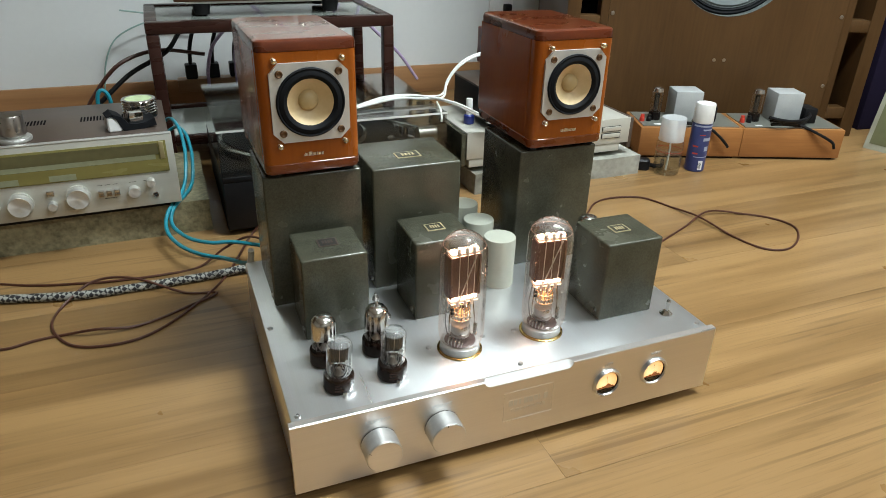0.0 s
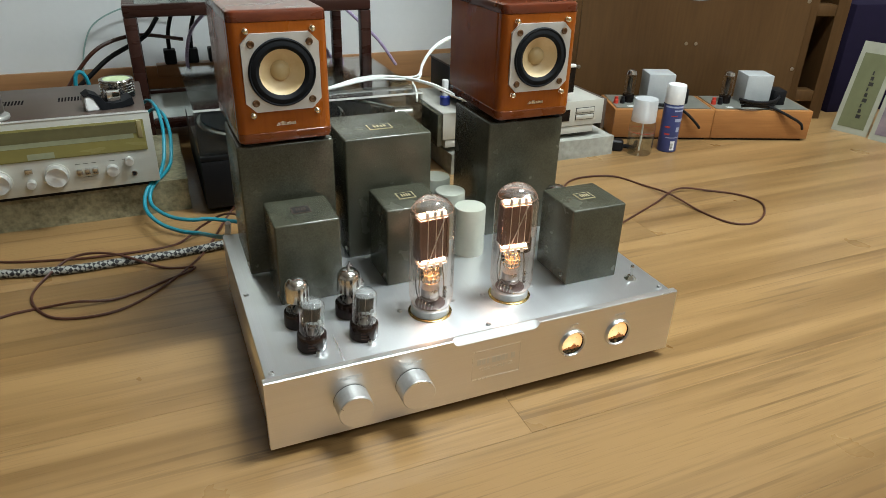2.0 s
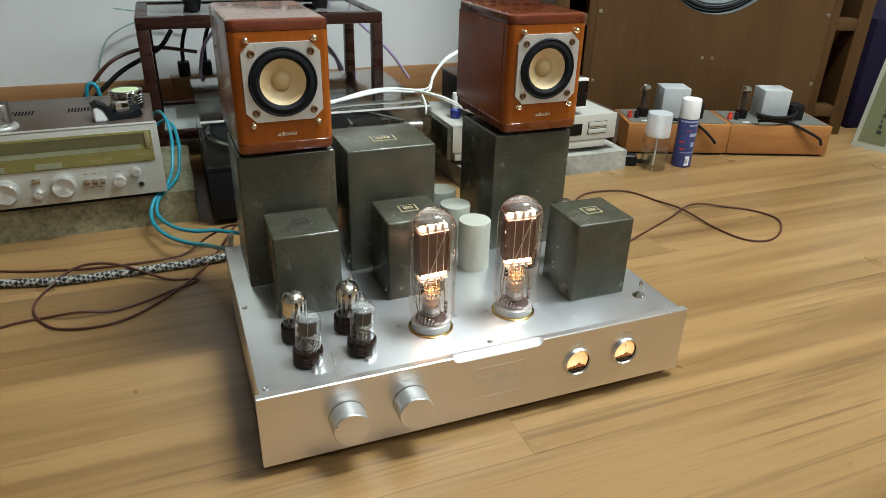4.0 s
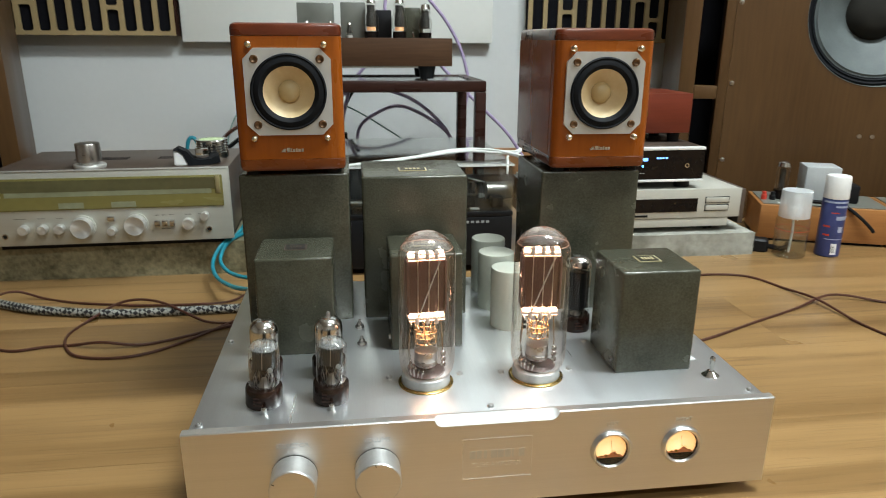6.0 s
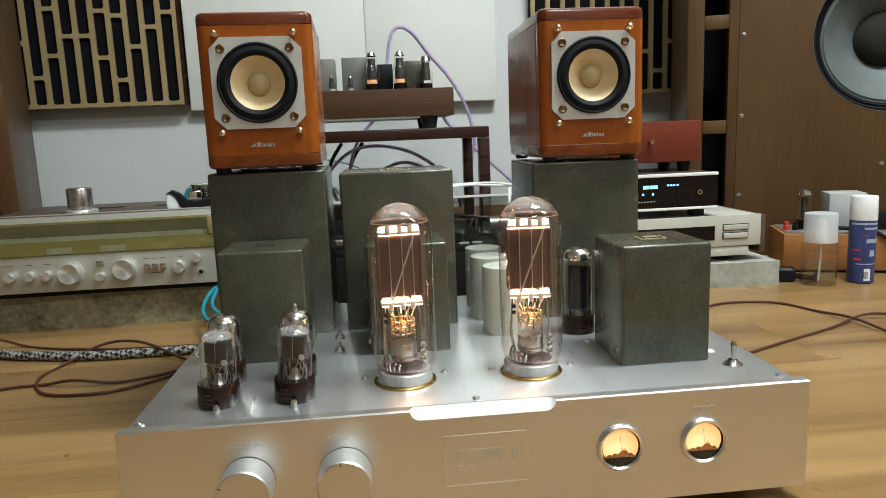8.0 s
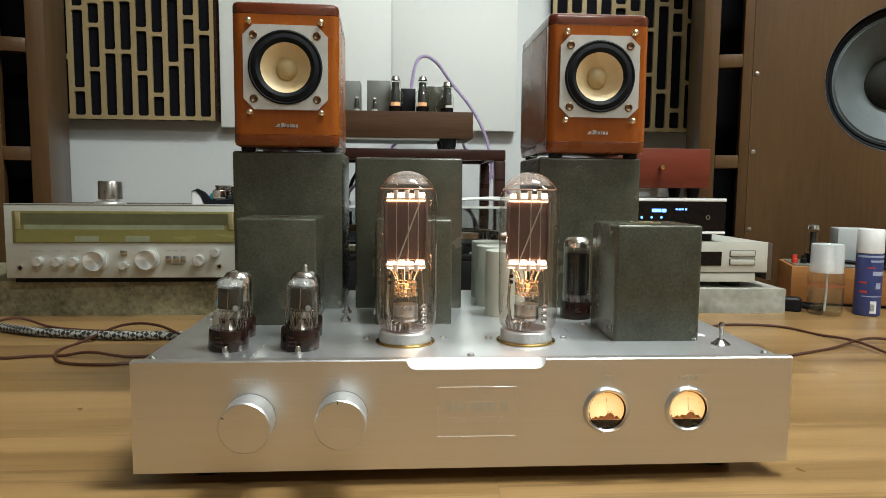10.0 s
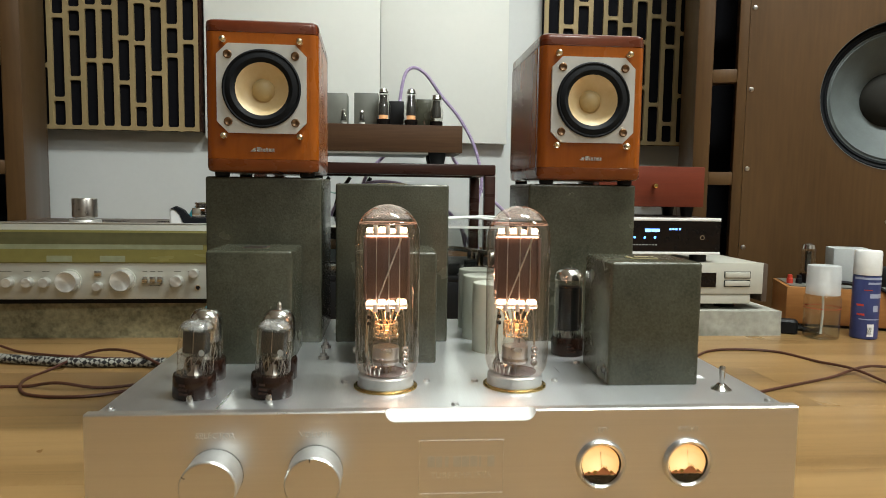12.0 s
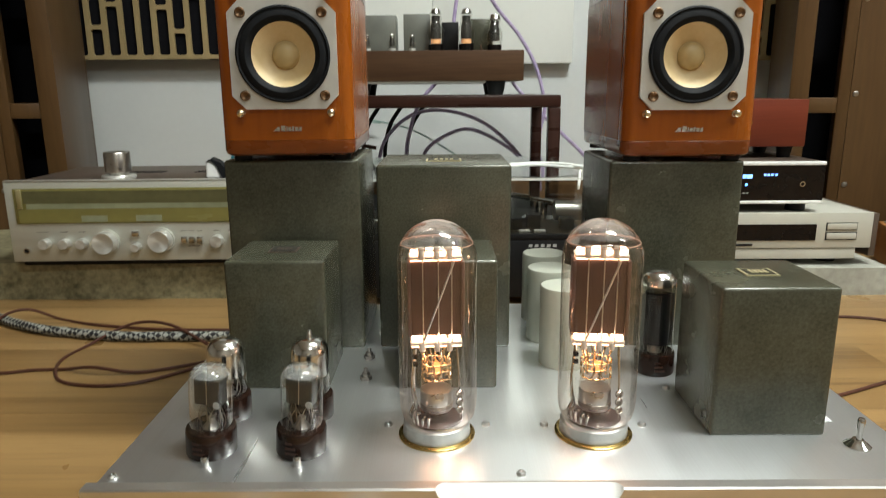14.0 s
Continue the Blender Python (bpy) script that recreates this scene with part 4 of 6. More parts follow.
def small_speaker(x, z, turn):
    t = thing("bookshelf_speaker", (x, 1.06, z), "small cherry-wood loudspeaker with cream cone on a transformer cover", "speaker", 0, "pair of small loudspeakers")
    t.matrix_basis = pose(x, 0.9925, z, 0, 0, turn) @ pose(0, DEPTH, 0)
    w, d, h = 0.0582, DEPTH, 0.1585
    y0 = -d
    fb = 0.0045
    bb, tb = fb + 0.014, fb + h - 0.0135
    part("cabinet", stack(B(), -w, w, y0 + 0.016, 0, 0.004, [(bb, 0.0), (tb, 0.0)]), M_CHERRY, t, "orange-brown lacquered cherry cabinet")
    wi = w - 0.0090
    bm = holed(B(), [(-wi, bb), (wi, bb), (wi, tb), (-wi, tb)], 0.0395, 0, 0.0915, y0, y0 + 0.0159)
    for s in (-1, 1):
        o = [(s * wi, y0), (s * wi, y0 + 0.0159), (s * w, y0 + 0.0159)] + [(s * (wi + 0.0090 * math.cos(radians(a))), y0 + 0.0090 - 0.0090 * math.sin(radians(a))) for a in range(0, 90, 10)]
        lo, hi = [[bm.verts.new((px, py, pz)) for px, py in o] for pz in (bb, tb)]
        fs = [bm.faces.new((lo[k], lo[(k + 1) % len(o)], hi[(k + 1) % len(o)], hi[k])) for k in range(1, len(o))]
        bmesh.ops.recalc_face_normals(bm, faces=fs)
    part("front_board", bm, M_CHERRY, t, "cherry front board with a round opening")
    part("top_board", stack(B(), -w - 0.0003, w + 0.0003, y0 - 0.0003, 0.0003, 0.010, [(tb + 0.0002, 0.0006), (tb + 0.0007, 0), (fb + h - 0.005, 0), (fb + h - 0.002, 0.0012), (fb + h - 0.0004, 0.004), (fb + h, 0.007)]), M_CHERRYD, t, "dark red lacquered top board")
    part("bottom_board", stack(B(), -w - 0.0003, w + 0.0003, y0 - 0.0003, 0.0003, 0.010, [(fb, 0.007), (fb + 0.0004, 0.004), (fb + 0.002, 0.0012), (fb + 0.005, 0), (bb - 0.0007, 0), (bb - 0.0002, 0.0006)]), M_CHERRYM, t, "red-brown lacquered bottom board")
    for sx in (-0.045, 0.045):
        for yy in (y0 + 0.016, -0.016):
            part("foot", lathe(B(), [(0, 0), (0.007, 0), (0.008, 0.001), (0.008, fb + 0.001), (0, fb + 0.001)], 16, (sx, yy, 0)), M_RUBBER, t)
    cz = 0.0915
    c, k = 0.0460, 0.0115
    o = [(-c + k, cz - c), (c - k, cz - c), (c, cz - c + k), (c, cz + c - k), (c - k, cz + c), (-c + k, cz + c), (-c, cz + c - k), (-c, cz - c + k)]
    plate = part("driver_plate", holed(B(), o, 0.0393, 0, cz, y0 - 0.0035, y0 + 0.0002), M_PLATE, t, "silver octagonal driver plate")
    for sx in (-1, 1):
        for sz in (-1, 1):
            s = part("plate_screw", lathe(B(), [(0.0045, 0.0), (0.0045, 0.0012), (0.0036, 0.0018), (0.0018, 0.0010), (0, 0.0004)], 16, (sx * 0.0345, y0 - 0.0035, cz + sz * 0.0345), "-y"), M_BRONZE, plate)
            part("grille_pin", lathe(B(), [(0.0030, 0), (0.0030, 0.0012), (0.0020, 0.0020), (0.0020, 0.0034), (0.0034, 0.0048), (0.0037, 0.0062), (0.0030, 0.0078), (0.0015, 0.0088), (0, 0.0091)], 16, (sx * 0.0392, y0, cz + sz * 0.0495), "-y"), M_PIN, t, "small brass grille pin")
    part("surround", lathe(B(), [(0.0405, 0.0), (0.0405, 0.0052), (0.0390, 0.0062), (0.0375, 0.0052), (0.0355, 0.0062), (0.0320, 0.0068), (0.0288, 0.0050), (0.0268, 0.0015)], 56, (0, y0, cz), "-y"), M_RUBBER, t, "black rubber surround")
    part("cone", lathe(B(), [(0.0274, 0.0020), (0.0210, -0.0035), (0.0110, -0.0105)], 56, (0, y0 - 0.001, cz), "-y"), M_CONE, t, "cream wooden cone")
    part("dust_cap", lathe(B(), [(0.0122, -0.0100), (0.0112, -0.0062), (0.0085, -0.0036), (0.0045, -0.0022), (0, -0.0018)], 36, (0, y0 - 0.001, cz), "-y"), M_DUST, t, "tan domed dust cap")
    mark = part("brand_badge", prism(B(), [(-0.0128, 0.0264), (-0.0072, 0.0264), (-0.0072, 0.0302), (-0.0090, 0.0302)], y0 - 0.0010, y0 + 0.0005), M_EDGE, t, "small silver maker's mark")
    for xq, ww, top in ((-0.0060, 0.0038, 0.0312), (-0.0014, 0.0011, 0.0306), (0.0004, 0.0026, 0.0298), (0.0037, 0.0018, 0.0306), (0.0062, 0.0030, 0.0298), (0.0099, 0.0022, 0.0298)):
        part("badge_bar", prism(B(), [(xq, 0.0264), (xq + ww, 0.0264), (xq + ww, top), (xq, top)], y0 - 0.0010, y0 + 0.0005), M_EDGE, mark)
    return t


small_speaker(0.3475, 0.2785, 1.8)
small_speaker(0.702, 0.2755, 0)

# ---- big slotted loudspeakers ----
M_SPUN = material("spun_metal", (0.74, 0.74, 0.71), 0.36, 0.72, dark=(0.64, 0.64, 0.61), scale=(70, 70, 70), fine=(400, 400, 400), fine_amount=0.4)
spin = M_SPUN.node_tree.nodes.new("ShaderNodeTangent")
spin.direction_type, spin.axis = "RADIAL", "Y"
M_SPUN.node_tree.links.new(spin.outputs[0], M_SPUN.node_tree.nodes["Principled BSDF"].inputs["Tangent"])
M_SPUN.node_tree.nodes["Principled BSDF"].inputs["Anisotropic"].default_value = 0.85
M_CAPW = material("dark_felt", (0.016, 0.015, 0.012), 0.8, scale=(60, 60, 60), spec=0.2)
M_PCONE = material("grey_paper_cone", (0.095, 0.112, 0.112), 0.6, dark=(0.070, 0.083, 0.083), scale=(30, 30, 30), fine=(200, 200, 200))

def big_speaker(at, turn, mirror):
    """Front frame in local x (along the baffle) and z; y points to the back."""
    t = thing("floor_speaker", (at[0], at[1], F), "large walnut cabinet loudspeaker with slotted sides and a wide woofer", "speaker", turn, "pair of large loudspeakers")
    w, h, d = 0.876, 1.25, 0.45
    hw = w / 2
    sl1 = 0.347
    part("back_panel", box(B(), -hw, hw, d - 0.02, d, 0, h), M_WALNUT, t)
    # black sheet stands for the shade inside the cabinet
    part("inner_cloth", box(B(), -hw + 0.0375, hw - 0.0375, 0.15, 0.16, 0.02, h - 0.02), M_VOID, t, "black sheet standing for the shade behind the slots")
    for s in (-1, 1):
        part("side_panel", box(B(), *sorted((s * (hw - 0.037), s * hw)), 0.0, d - 0.0205, 0, h, 0.0015), M_WALNUT, t)
        part("inner_post", box(B(), *sorted((s * sl1, s * (sl1 - 0.022))), -0.0, 0.045, 0, h, 0.0015), M_WALNUT, t)
        for k in range(6):
            zz = 0.069 + 0.2415 * k
            if zz < h:
                part("slot_bar", box(B(), *sorted((s * (hw - 0.0372), s * (sl1 + 0.0002))), 0.001, 0.044, zz - 0.0155, zz + 0.0155, 0.001), M_WALNUT, t)
    part("top_panel", box(B(), -hw + 0.0372, hw - 0.0372, 0.0, d - 0.0205, h - 0.02, h), M_WALNUT, t)
    # baffle with a round opening
    bw, cz, r = sl1 - 0.0225, 0.493 - F, 0.168
    bm = holed(B(), [(-bw, 0.0), (bw, 0.0), (bw, h - 0.021), (-bw, h - 0.021)], r, 0, cz, 0.0, 0.028, 64)
    part("baffle", bm, M_WALNUT, t, "walnut veneered baffle board")
    for s in (-1, 1):
        for z in (0.147, 0.334, 0.519, 0.706, 0.89, 1.08):
            part("baffle_screw", lathe(B(), [(0.0055, 0), (0.0055, 0.0010), (0.0040, 0.0018), (0, 0.0012)], 12, (s * 0.315, 0, z), "-y"), M_NICKEL, t)
        part("baffle_screw", lathe(B(), [(0.005, 0), (0.005, 0.0010), (0, 0.0012)], 12, (s * 0.014, 0, 0.215), "-y"), M_NICKEL, t)
    wf = part("woofer", lathe(B(), [(0.1675, -0.027), (0.1670, -0.021), (0.162, -0.017), (0.157, -0.019), (0.154, -0.016), (0.151, -0.018), (0.1485, -0.024)], 64, (0, 0, cz), "-y"), M_RUBBER, t, "wide woofer sunk behind the baffle")
    part("opening_liner", lathe(B(), [(0.1685, 0.0012), (0.1675, 0.0008), (0.1675, -0.0275)], 64, (0, 0, cz), "-y"), M_RINGG, wf, "grey lining of the round opening")
    part("trim_ring", lathe(B(), [(0.1495, -0.0215), (0.1490, -0.0175), (0.1470, -0.0175), (0.1462, -0.0215)], 64, (0, 0, cz), "-y"), M_PCONE, wf, "thin pale ring")
    part("cone", lathe(B(), [(0.1465, -0.021), (0.142, -0.018), (0.138, -0.024), (0.095, -0.058), (0.058, -0.086)], 64, (0, 0, cz), "-y"), M_PCONE, wf, "grey paper cone")
    part("dust_cap", lathe(B(), [(0.064, -0.083), (0.055, -0.066), (0.032, -0.055), (0, -0.051)], 40, (0, 0, cz), "-y"), M_CAPW, wf, "dark felt dust cap")
    return t


UX, UY = 0.943, -0.333
# the baffle centre lies 0.315 m along from its first screw column
big_speaker((1.329 + 0.315 * UX, 1.810 + 0.315 * UY), -19.5, False)
big_speaker((-0.440 - 0.315 * UX, 1.797 + 0.315 * UY), 19.5, True)

# ---- wall panels ----


def slot_grille(name, x0, x1, z0, z1, seed, known):
    """A thick board pierced by staggered round-ended slots over black cloth."""
    t = thing(name, ((x0 + x1) / 2, 2.41, z0), "plywood acoustic diffuser panel with staggered black slots on the wall", "acoustic panel", 0, "slotted wall panels")
    hw, h = (x1 - x0) / 2, z1 - z0
    part("backing", box(B(), -hw + 0.002, hw - 0.002, -0.0335, 0.0, 0.002, h - 0.002), M_VOID, t, "black cloth backing")
    rnd = random.Random(seed)
    n = 10
    pitch = (2 * hw - 0.012) / n
    sw = pitch * 0.70
    bm = B()
    y0, y1, r = -0.043, -0.0340, 0.0055
    border = 0.011
    for k in range(n + 1):
        xc = -hw + 0.006 + pitch * k
        a, b = xc - (pitch - sw) / 2, xc + (pitch - sw) / 2
        if k == 0:
            a = -hw
        if k == n:
            b = hw
        box(bm, a, b, y0, y1, 0, h)
    for k in range(n):
        a, b = -hw + 0.006 + pitch * k + (pitch - sw) / 2, -hw + 0.006 + pitch * (k + 1) - (pitch - sw) / 2
        cuts = list(known[k]) if k < len(known) else [rnd.choice((0.069, 0.128, 0.157, 0.20, 0.27))]
        z = max(cuts) + rnd.choice((0.13, 0.18, 0.24))
        while z < h - 0.05:
            cuts.append(z)
            z += rnd.choice((0.07, 0.12, 0.13, 0.18, 0.26))
        for z in cuts + [border / 2 + 0.001, h - border / 2 - 0.001]:
            th = 0.0115 if z in cuts else border
            # bar with flared ends, so that the slots look round-cornered
            o = [(a, z - th / 2 - r), (a + r * 0.35, z - th / 2 - r * 0.35), (a + r, z - th / 2), (b - r, z - th / 2), (b - r * 0.35, z - th / 2 - r * 0.35), (b, z - th / 2 - r),
                 (b, z + th / 2 + r), (b - r * 0.35, z + th / 2 + r * 0.35), (b - r, z + th / 2), (a + r, z + th / 2), (a + r * 0.35, z + th / 2 + r * 0.35), (a, z + th / 2 + r)]
            prism(bm, [(x, min(max(zz, 0), h)) for x, zz in o], y0 + 0.0001, y1)
    part("grille_board", bm, M_MDF, t, "golden plywood slotted board")
    part("edge_frame", box(B(), hw, hw + 0.005, -0.043, 0.0, 0, h), M_MAHOG, t)
    return t


slot_grille("slot_panel", -0.563, -0.086, 0.432, 1.25, 5, ((0.388, 0.185), (0.088,), (0.149,), (0.356, 0.202), (0.356, 0.202), (0.140,), (0.076,), (0.368, 0.169), (0.308, 0.223), (0.263,)))
slot_grille("slot_panel", 0.958, 1.437, 0.418, 1.25, 9, ((0.31,), (0.19, 0.36), (0.09, 0.25), (0.33,), (0.15,), (0.22, 0.37), (0.18, 0.32), (0.128, 0.40), (0.069,), (0.157, 0.35)))
wp = thing("wall_board", (0.40, 2.415, 0.415), "plain white absorber boards with a fine seam on the wall", "wall panel")
part("board", box(B(), -0.4735, 0.0535, -0.03, 0, 0, 0.85, 0.0012), M_BOARD, wp)
part("board", box(B(), 0.0547, 0.450, -0.03, 0, 0, 0.85, 0.0012), M_BOARD, wp)

# ---- receiver on its stone slab ----


def slab(x0, x1, y0, y1, z1, mat, label, turn=0):
    bm = B()
    box(bm, -(x1 - x0) / 2, (x1 - x0) / 2, -(y1 - y0) / 2, (y1 - y0) / 2, 0, z1 - F)
    bmesh.ops.subdivide_edges(bm, edges=bm.edges, cuts=9, use_grid_fill=True)
    for v in bm.verts:
        q = noise.noise(v.co * 14) * 0.004 + noise.noise(v.co * 45) * 0.0016
        v.co += Vector((q, q * 0.8, 0)) if v.co.z > 0.002 else Vector((q, q * 0.8, 0))
    return solid("stone_slab", bm, mat, label, "stone slab", ((x0 + x1) / 2, (y0 + y1) / 2, F), turn)


slab(-0.46, 0.236, 1.500, 1.80, 0.0585, M_STONE, "weathered mottled stone slab under the receiver")
slab(0.80, 1.244, 1.498, 1.74, 0.042, M_MARBLE, "grey-veined marble slab under the disc player")

RX0, RX1, RY = -0.228, 0.187, 1.476
rc = thing("stereo_receiver", ((RX0 + RX1) / 2, RY, 0.0585), "vintage silver-faced stereo receiver standing on a stone slab", "receiver", 1.5)
hw = (RX1 - RX0) / 2
# black block stands for the shade in the gap under the case
part("foot_rail", box(B(), -hw + 0.008, hw - 0.008, 0.014, 0.24, 0, 0.0115), M_BLACK, rc)
part("case", box(B(), -hw + 0.004, hw - 0.004, 0.010, 0.258, 0.0118, 0.1395, 0.002), M_LID, rc, "brown metal case")
part("faceplate", box(B(), -hw, hw, 0, 0.010, 0.0095, 0.142, 0.0016), M_FACE, rc, "brushed champagne-silver faceplate")
part("face_edge", box(B(), -hw + 0.0005, hw - 0.0005, -0.0008, 0.0095, 0.1422, 0.1442, 0.0008), M_SPUN, rc, "bright metal top edge")
part("window_bezel", box(B(), -hw + 0.014, hw - 0.012, -0.0012, 0.001, 0.073, 0.131, 0.0008), M_DIAL, rc, "olive window surround")
part("dial_glass", box(B(), -hw + 0.030, hw - 0.026, -0.0020, 0, 0.1065, 0.127), M_DIALDARK, rc, "dark glossy tuning window")
# pale colour here stands for the bright reflection across the dial
part("dial_strip", box(B(), -hw + 0.034, hw - 0.032, -0.0021, 0, 0.0978, 0.1063), M_DIALPALE, rc, "pale green strip, its colour standing for a bright reflection")
part("dial_band", box(B(), -hw + 0.020, hw - 0.014, -0.0022, 0, 0.075, 0.0975), M_DIAL, rc, "olive scale band")
for x in (-hw + 0.024, hw - 0.020):
    part("window_end", box(B(), x - 0.004, x + 0.004, -0.0034, 0, 0.0978, 0.1295, 0.0006), M_BRASSEND, rc, "dull gold end piece of the window")
for x in (-0.066, 0.022):
    part("lit_window", box(B(), x - 0.021, x + 0.021, -0.0027, 0, 0.076, 0.0865), M_DIALPALE, rc, "pale window over the scale band")
for x, r, z in ((-0.051, 0.0185, 0.042), (0.039, 0.0185, 0.044)):
    kk = part("tuning_knob", lathe(B(), [(r, 0), (r, 0.016), (r * 0.93, 0.0185), (r * 0.9, 0.0182), (0, 0.0176)], 40, (x, 0, z), "-y"), M_SPUN, rc, "large spun-metal knob")
    part("knob_skirt", lathe(B(), [(r + 0.0022, 0), (r + 0.0022, 0.003), (r, 0.003)], 40, (x, 0, z), "-y"), M_FACE, kk)
for x, r, z in ((-0.150, 0.0085, 0.040), (-0.118, 0.0085, 0.040), (-0.090, 0.0085, 0.040), (0.130, 0.0105, 0.042), (0.160, 0.0075, 0.056), (-0.003, 0.0075, 0.033)):
    part("small_knob", lathe(B(), [(r, 0), (r, 0.012), (r * 0.9, 0.0135), (0, 0.0135)], 24, (x, 0, z), "-y"), M_SPUN, rc, "small metal knob")
for x in (0.076, 0.089, 0.102):
    part("push_button", box(B(), x - 0.0045, x + 0.0045, -0.007, 0, 0.039, 0.050, 0.0008), M_CHROME, rc)
part("push_button", box(B(), -0.009, 0.003, -0.004, 0, 0.051, 0.060, 0.0008), M_CHROME, rc)
for x in (-hw + 0.024, 0.165):
    j = part("headphone_jack", lathe(B(), [(0.0052, 0), (0.0052, 0.002), (0.0036, 0.002)], 20, (x, 0, 0.028 if x < 0 else 0.030), "-y"), M_CHROME, rc)
    part("jack_hole", lathe(B(), [(0.0036, 0.0015), (0, 0.0015)], 16, (x, 0, 0.028 if x < 0 else 0.030), "-y"), M_BLACK, j)
for x0 in (-0.10, 0.055):
    bm = B()
    for k in range(18):
        box(bm, x0 + k * 0.0055, x0 + 0.003 + k * 0.0055, 0.135, 0.165, 0.1393, 0.1398)
    part("vent_slots", bm, M_VOID, rc, "row of black vent slots")
for k, (x, w) in enumerate(((-0.155, 0.02), (-0.12, 0.012), (-0.09, 0.012), (0.075, 0.008), (0.088, 0.008), (0.101, 0.008), (0.13, 0.012), (0.158, 0.02), (0.09, 0.02))):
    part("legend_bar", box(B(), x - w / 2, x + w / 2, -0.0002, 0.0005, 0.0585 if k < 8 else 0.033, 0.0593 if k < 8 else 0.0338), M_IRON, rc)


RT = 0.198
t = thing("record_weight", (-0.064, 1.525, RT), "turned steel record weight on the receiver", "weight")
part("flange", lathe(B(), [(0, 0), (0.026, 0), (0.0272, 0.0015), (0.0272, 0.0060), (0.0262, 0.0075), (0.0150, 0.0080), (0.0150, 0.0112), (0, 0.0112)], 44), M_SPUN, t)
part("weight_body", lathe(B(), [(0.0150, 0.0113), (0.0196, 0.0114), (0.0208, 0.0126), (0.0208, 0.044), (0.0198, 0.0455), (0, 0.0455)], 40), M_NICKEL, t, "polished steel cylinder")
t = thing("record_clamp", (0.138, 1.605, RT), "ridged silver clamp disc with a pale green top", "clamp")
prof = [(0, 0), (0.030, 0)]
for k in range(4):
    prof += [(0.031, 0.016 + 0.005 * k), (0.0285, 0.018 + 0.005 * k), (0.0285, 0.020 + 0.005 * k)]
part("ridged_body", lathe(B(), prof + [(0.031, 0.037), (0.030, 0.039), (0.024, 0.039)], 40), M_CHROME, t)
part("green_top", lathe(B(), [(0.0255, 0.0385), (0, 0.0388)], 32), material("pale_green_disc", (0.55, 0.68, 0.38), 0.5, scale=(40, 40, 40)), t, "pale green centre")
t = thing("cable_clip", (0.100, 1.545, RT), "black curved strap with a white end cap on the receiver", "clip", 12)
bm = B()
prism(bm, [(-0.020, 0), (0.004, 0), (-0.004, 0.020), (-0.012, 0.028), (-0.020, 0.027)], -0.018, 0.018)
bmesh.ops.bevel(bm, geom=list(bm.edges), offset=0.002, segments=2, affect="EDGES")
part("end_cap", bm, M_WHITE, t, "white plastic end")
bm = B()
prism(bm, [(-0.0205, 0.027), (-0.010, 0.033), (0.004, 0.026), (0.014, 0.013), (0.028, 0.010), (0.045, 0.012), (0.060, 0.018), (0.062, 0.004), (0.040, 0), (0.005, 0), (-0.003, 0.021), (-0.012, 0.029)], -0.0195, 0.0195)
part("strap", bm, M_RUBBER, t, "black rubber strap")
part("buckle", box(B(), 0.018, 0.042, -0.014, 0.014, 0.0105, 0.030, 0.002), M_CHROME, t, "bright metal buckle")

# ---- turntable ----
TX0, TX1, TY0, TY1 = 0.262, 0.712, 1.455, 1.83
tt = thing("turntable", ((TX0 + TX1) / 2, TY0, F), "black record player with a smoked acrylic lid", "turntable")
hw, dd, TZ = (TX1 - TX0) / 2, TY1 - TY0, 0.103 - F
part("plinth", box(B(), -hw, hw, 0.0, dd, 0.012, TZ, 0.003), M_BLACK, tt, "black plinth")
for x in (-hw + 0.05, hw - 0.05):
    for y in (0.05, dd - 0.05):
        part("foot", lathe(B(), [(0, 0), (0.022, 0), (0.024, 0.004), (0.024, 0.0125), (0, 0.0125)], 20, (x, y, 0)), M_RUBBER, tt)
part("deck_trim", box(B(), -hw, hw, 0.0005, dd - 0.0005, TZ + 0.0003, TZ + 0.010, 0.001), M_BLACK, tt, "black deck")
part("platter", lathe(B(), [(0, TZ + 0.010), (0.155, TZ + 0.010), (0.158, TZ + 0.013), (0.158, TZ + 0.024), (0.152, TZ + 0.027), (0, TZ + 0.027)], 56, (-0.055, 0.19, 0)), M_CHROME, tt, "metal platter")
part("mat", lathe(B(), [(0.149, TZ + 0.0272), (0.149, TZ + 0.030), (0, TZ + 0.030)], 48, (-0.055, 0.19, 0)), M_RUBBER, tt)
part("tonearm_base", lathe(B(), [(0, TZ + 0.010), (0.030, TZ + 0.010), (0.030, TZ + 0.016), (0.016, TZ + 0.018), (0.016, TZ + 0.046), (0, TZ + 0.047)], 28, (0.165, 0.12, 0)), M_CHROME, tt, "chrome tonearm pillar")
part("arm_weight", lathe(B(), [(0, -0.02), (0.017, -0.02), (0.017, 0.02), (0, 0.02)], 28, (0.205, 0.07, TZ + 0.036), "x"), M_NICKEL, tt)
part("tonearm", sweep(B(), [(0.21, 0.06, TZ + 0.044), (0.165, 0.12, TZ + 0.046), (0.12, 0.20, TZ + 0.044), (0.04, 0.26, TZ + 0.036)], 0.005, 10), M_CHROME, tt, "tubular tonearm")
bm = B()
for k, x in enumerate((0.105, 0.135, 0.19)):
    box(bm, x, x + 0.022, 0.03, 0.055, TZ + 0.010, TZ + 0.030 + 0.006 * (k % 2), 0.002)
part("deck_controls", bm, M_BLACK, tt)
for x in (0.12, 0.145):
    part("start_button", box(B(), x, x + 0.018, 0.012, 0.024, TZ + 0.010, TZ + 0.0135, 0.001), M_WHITE, tt)
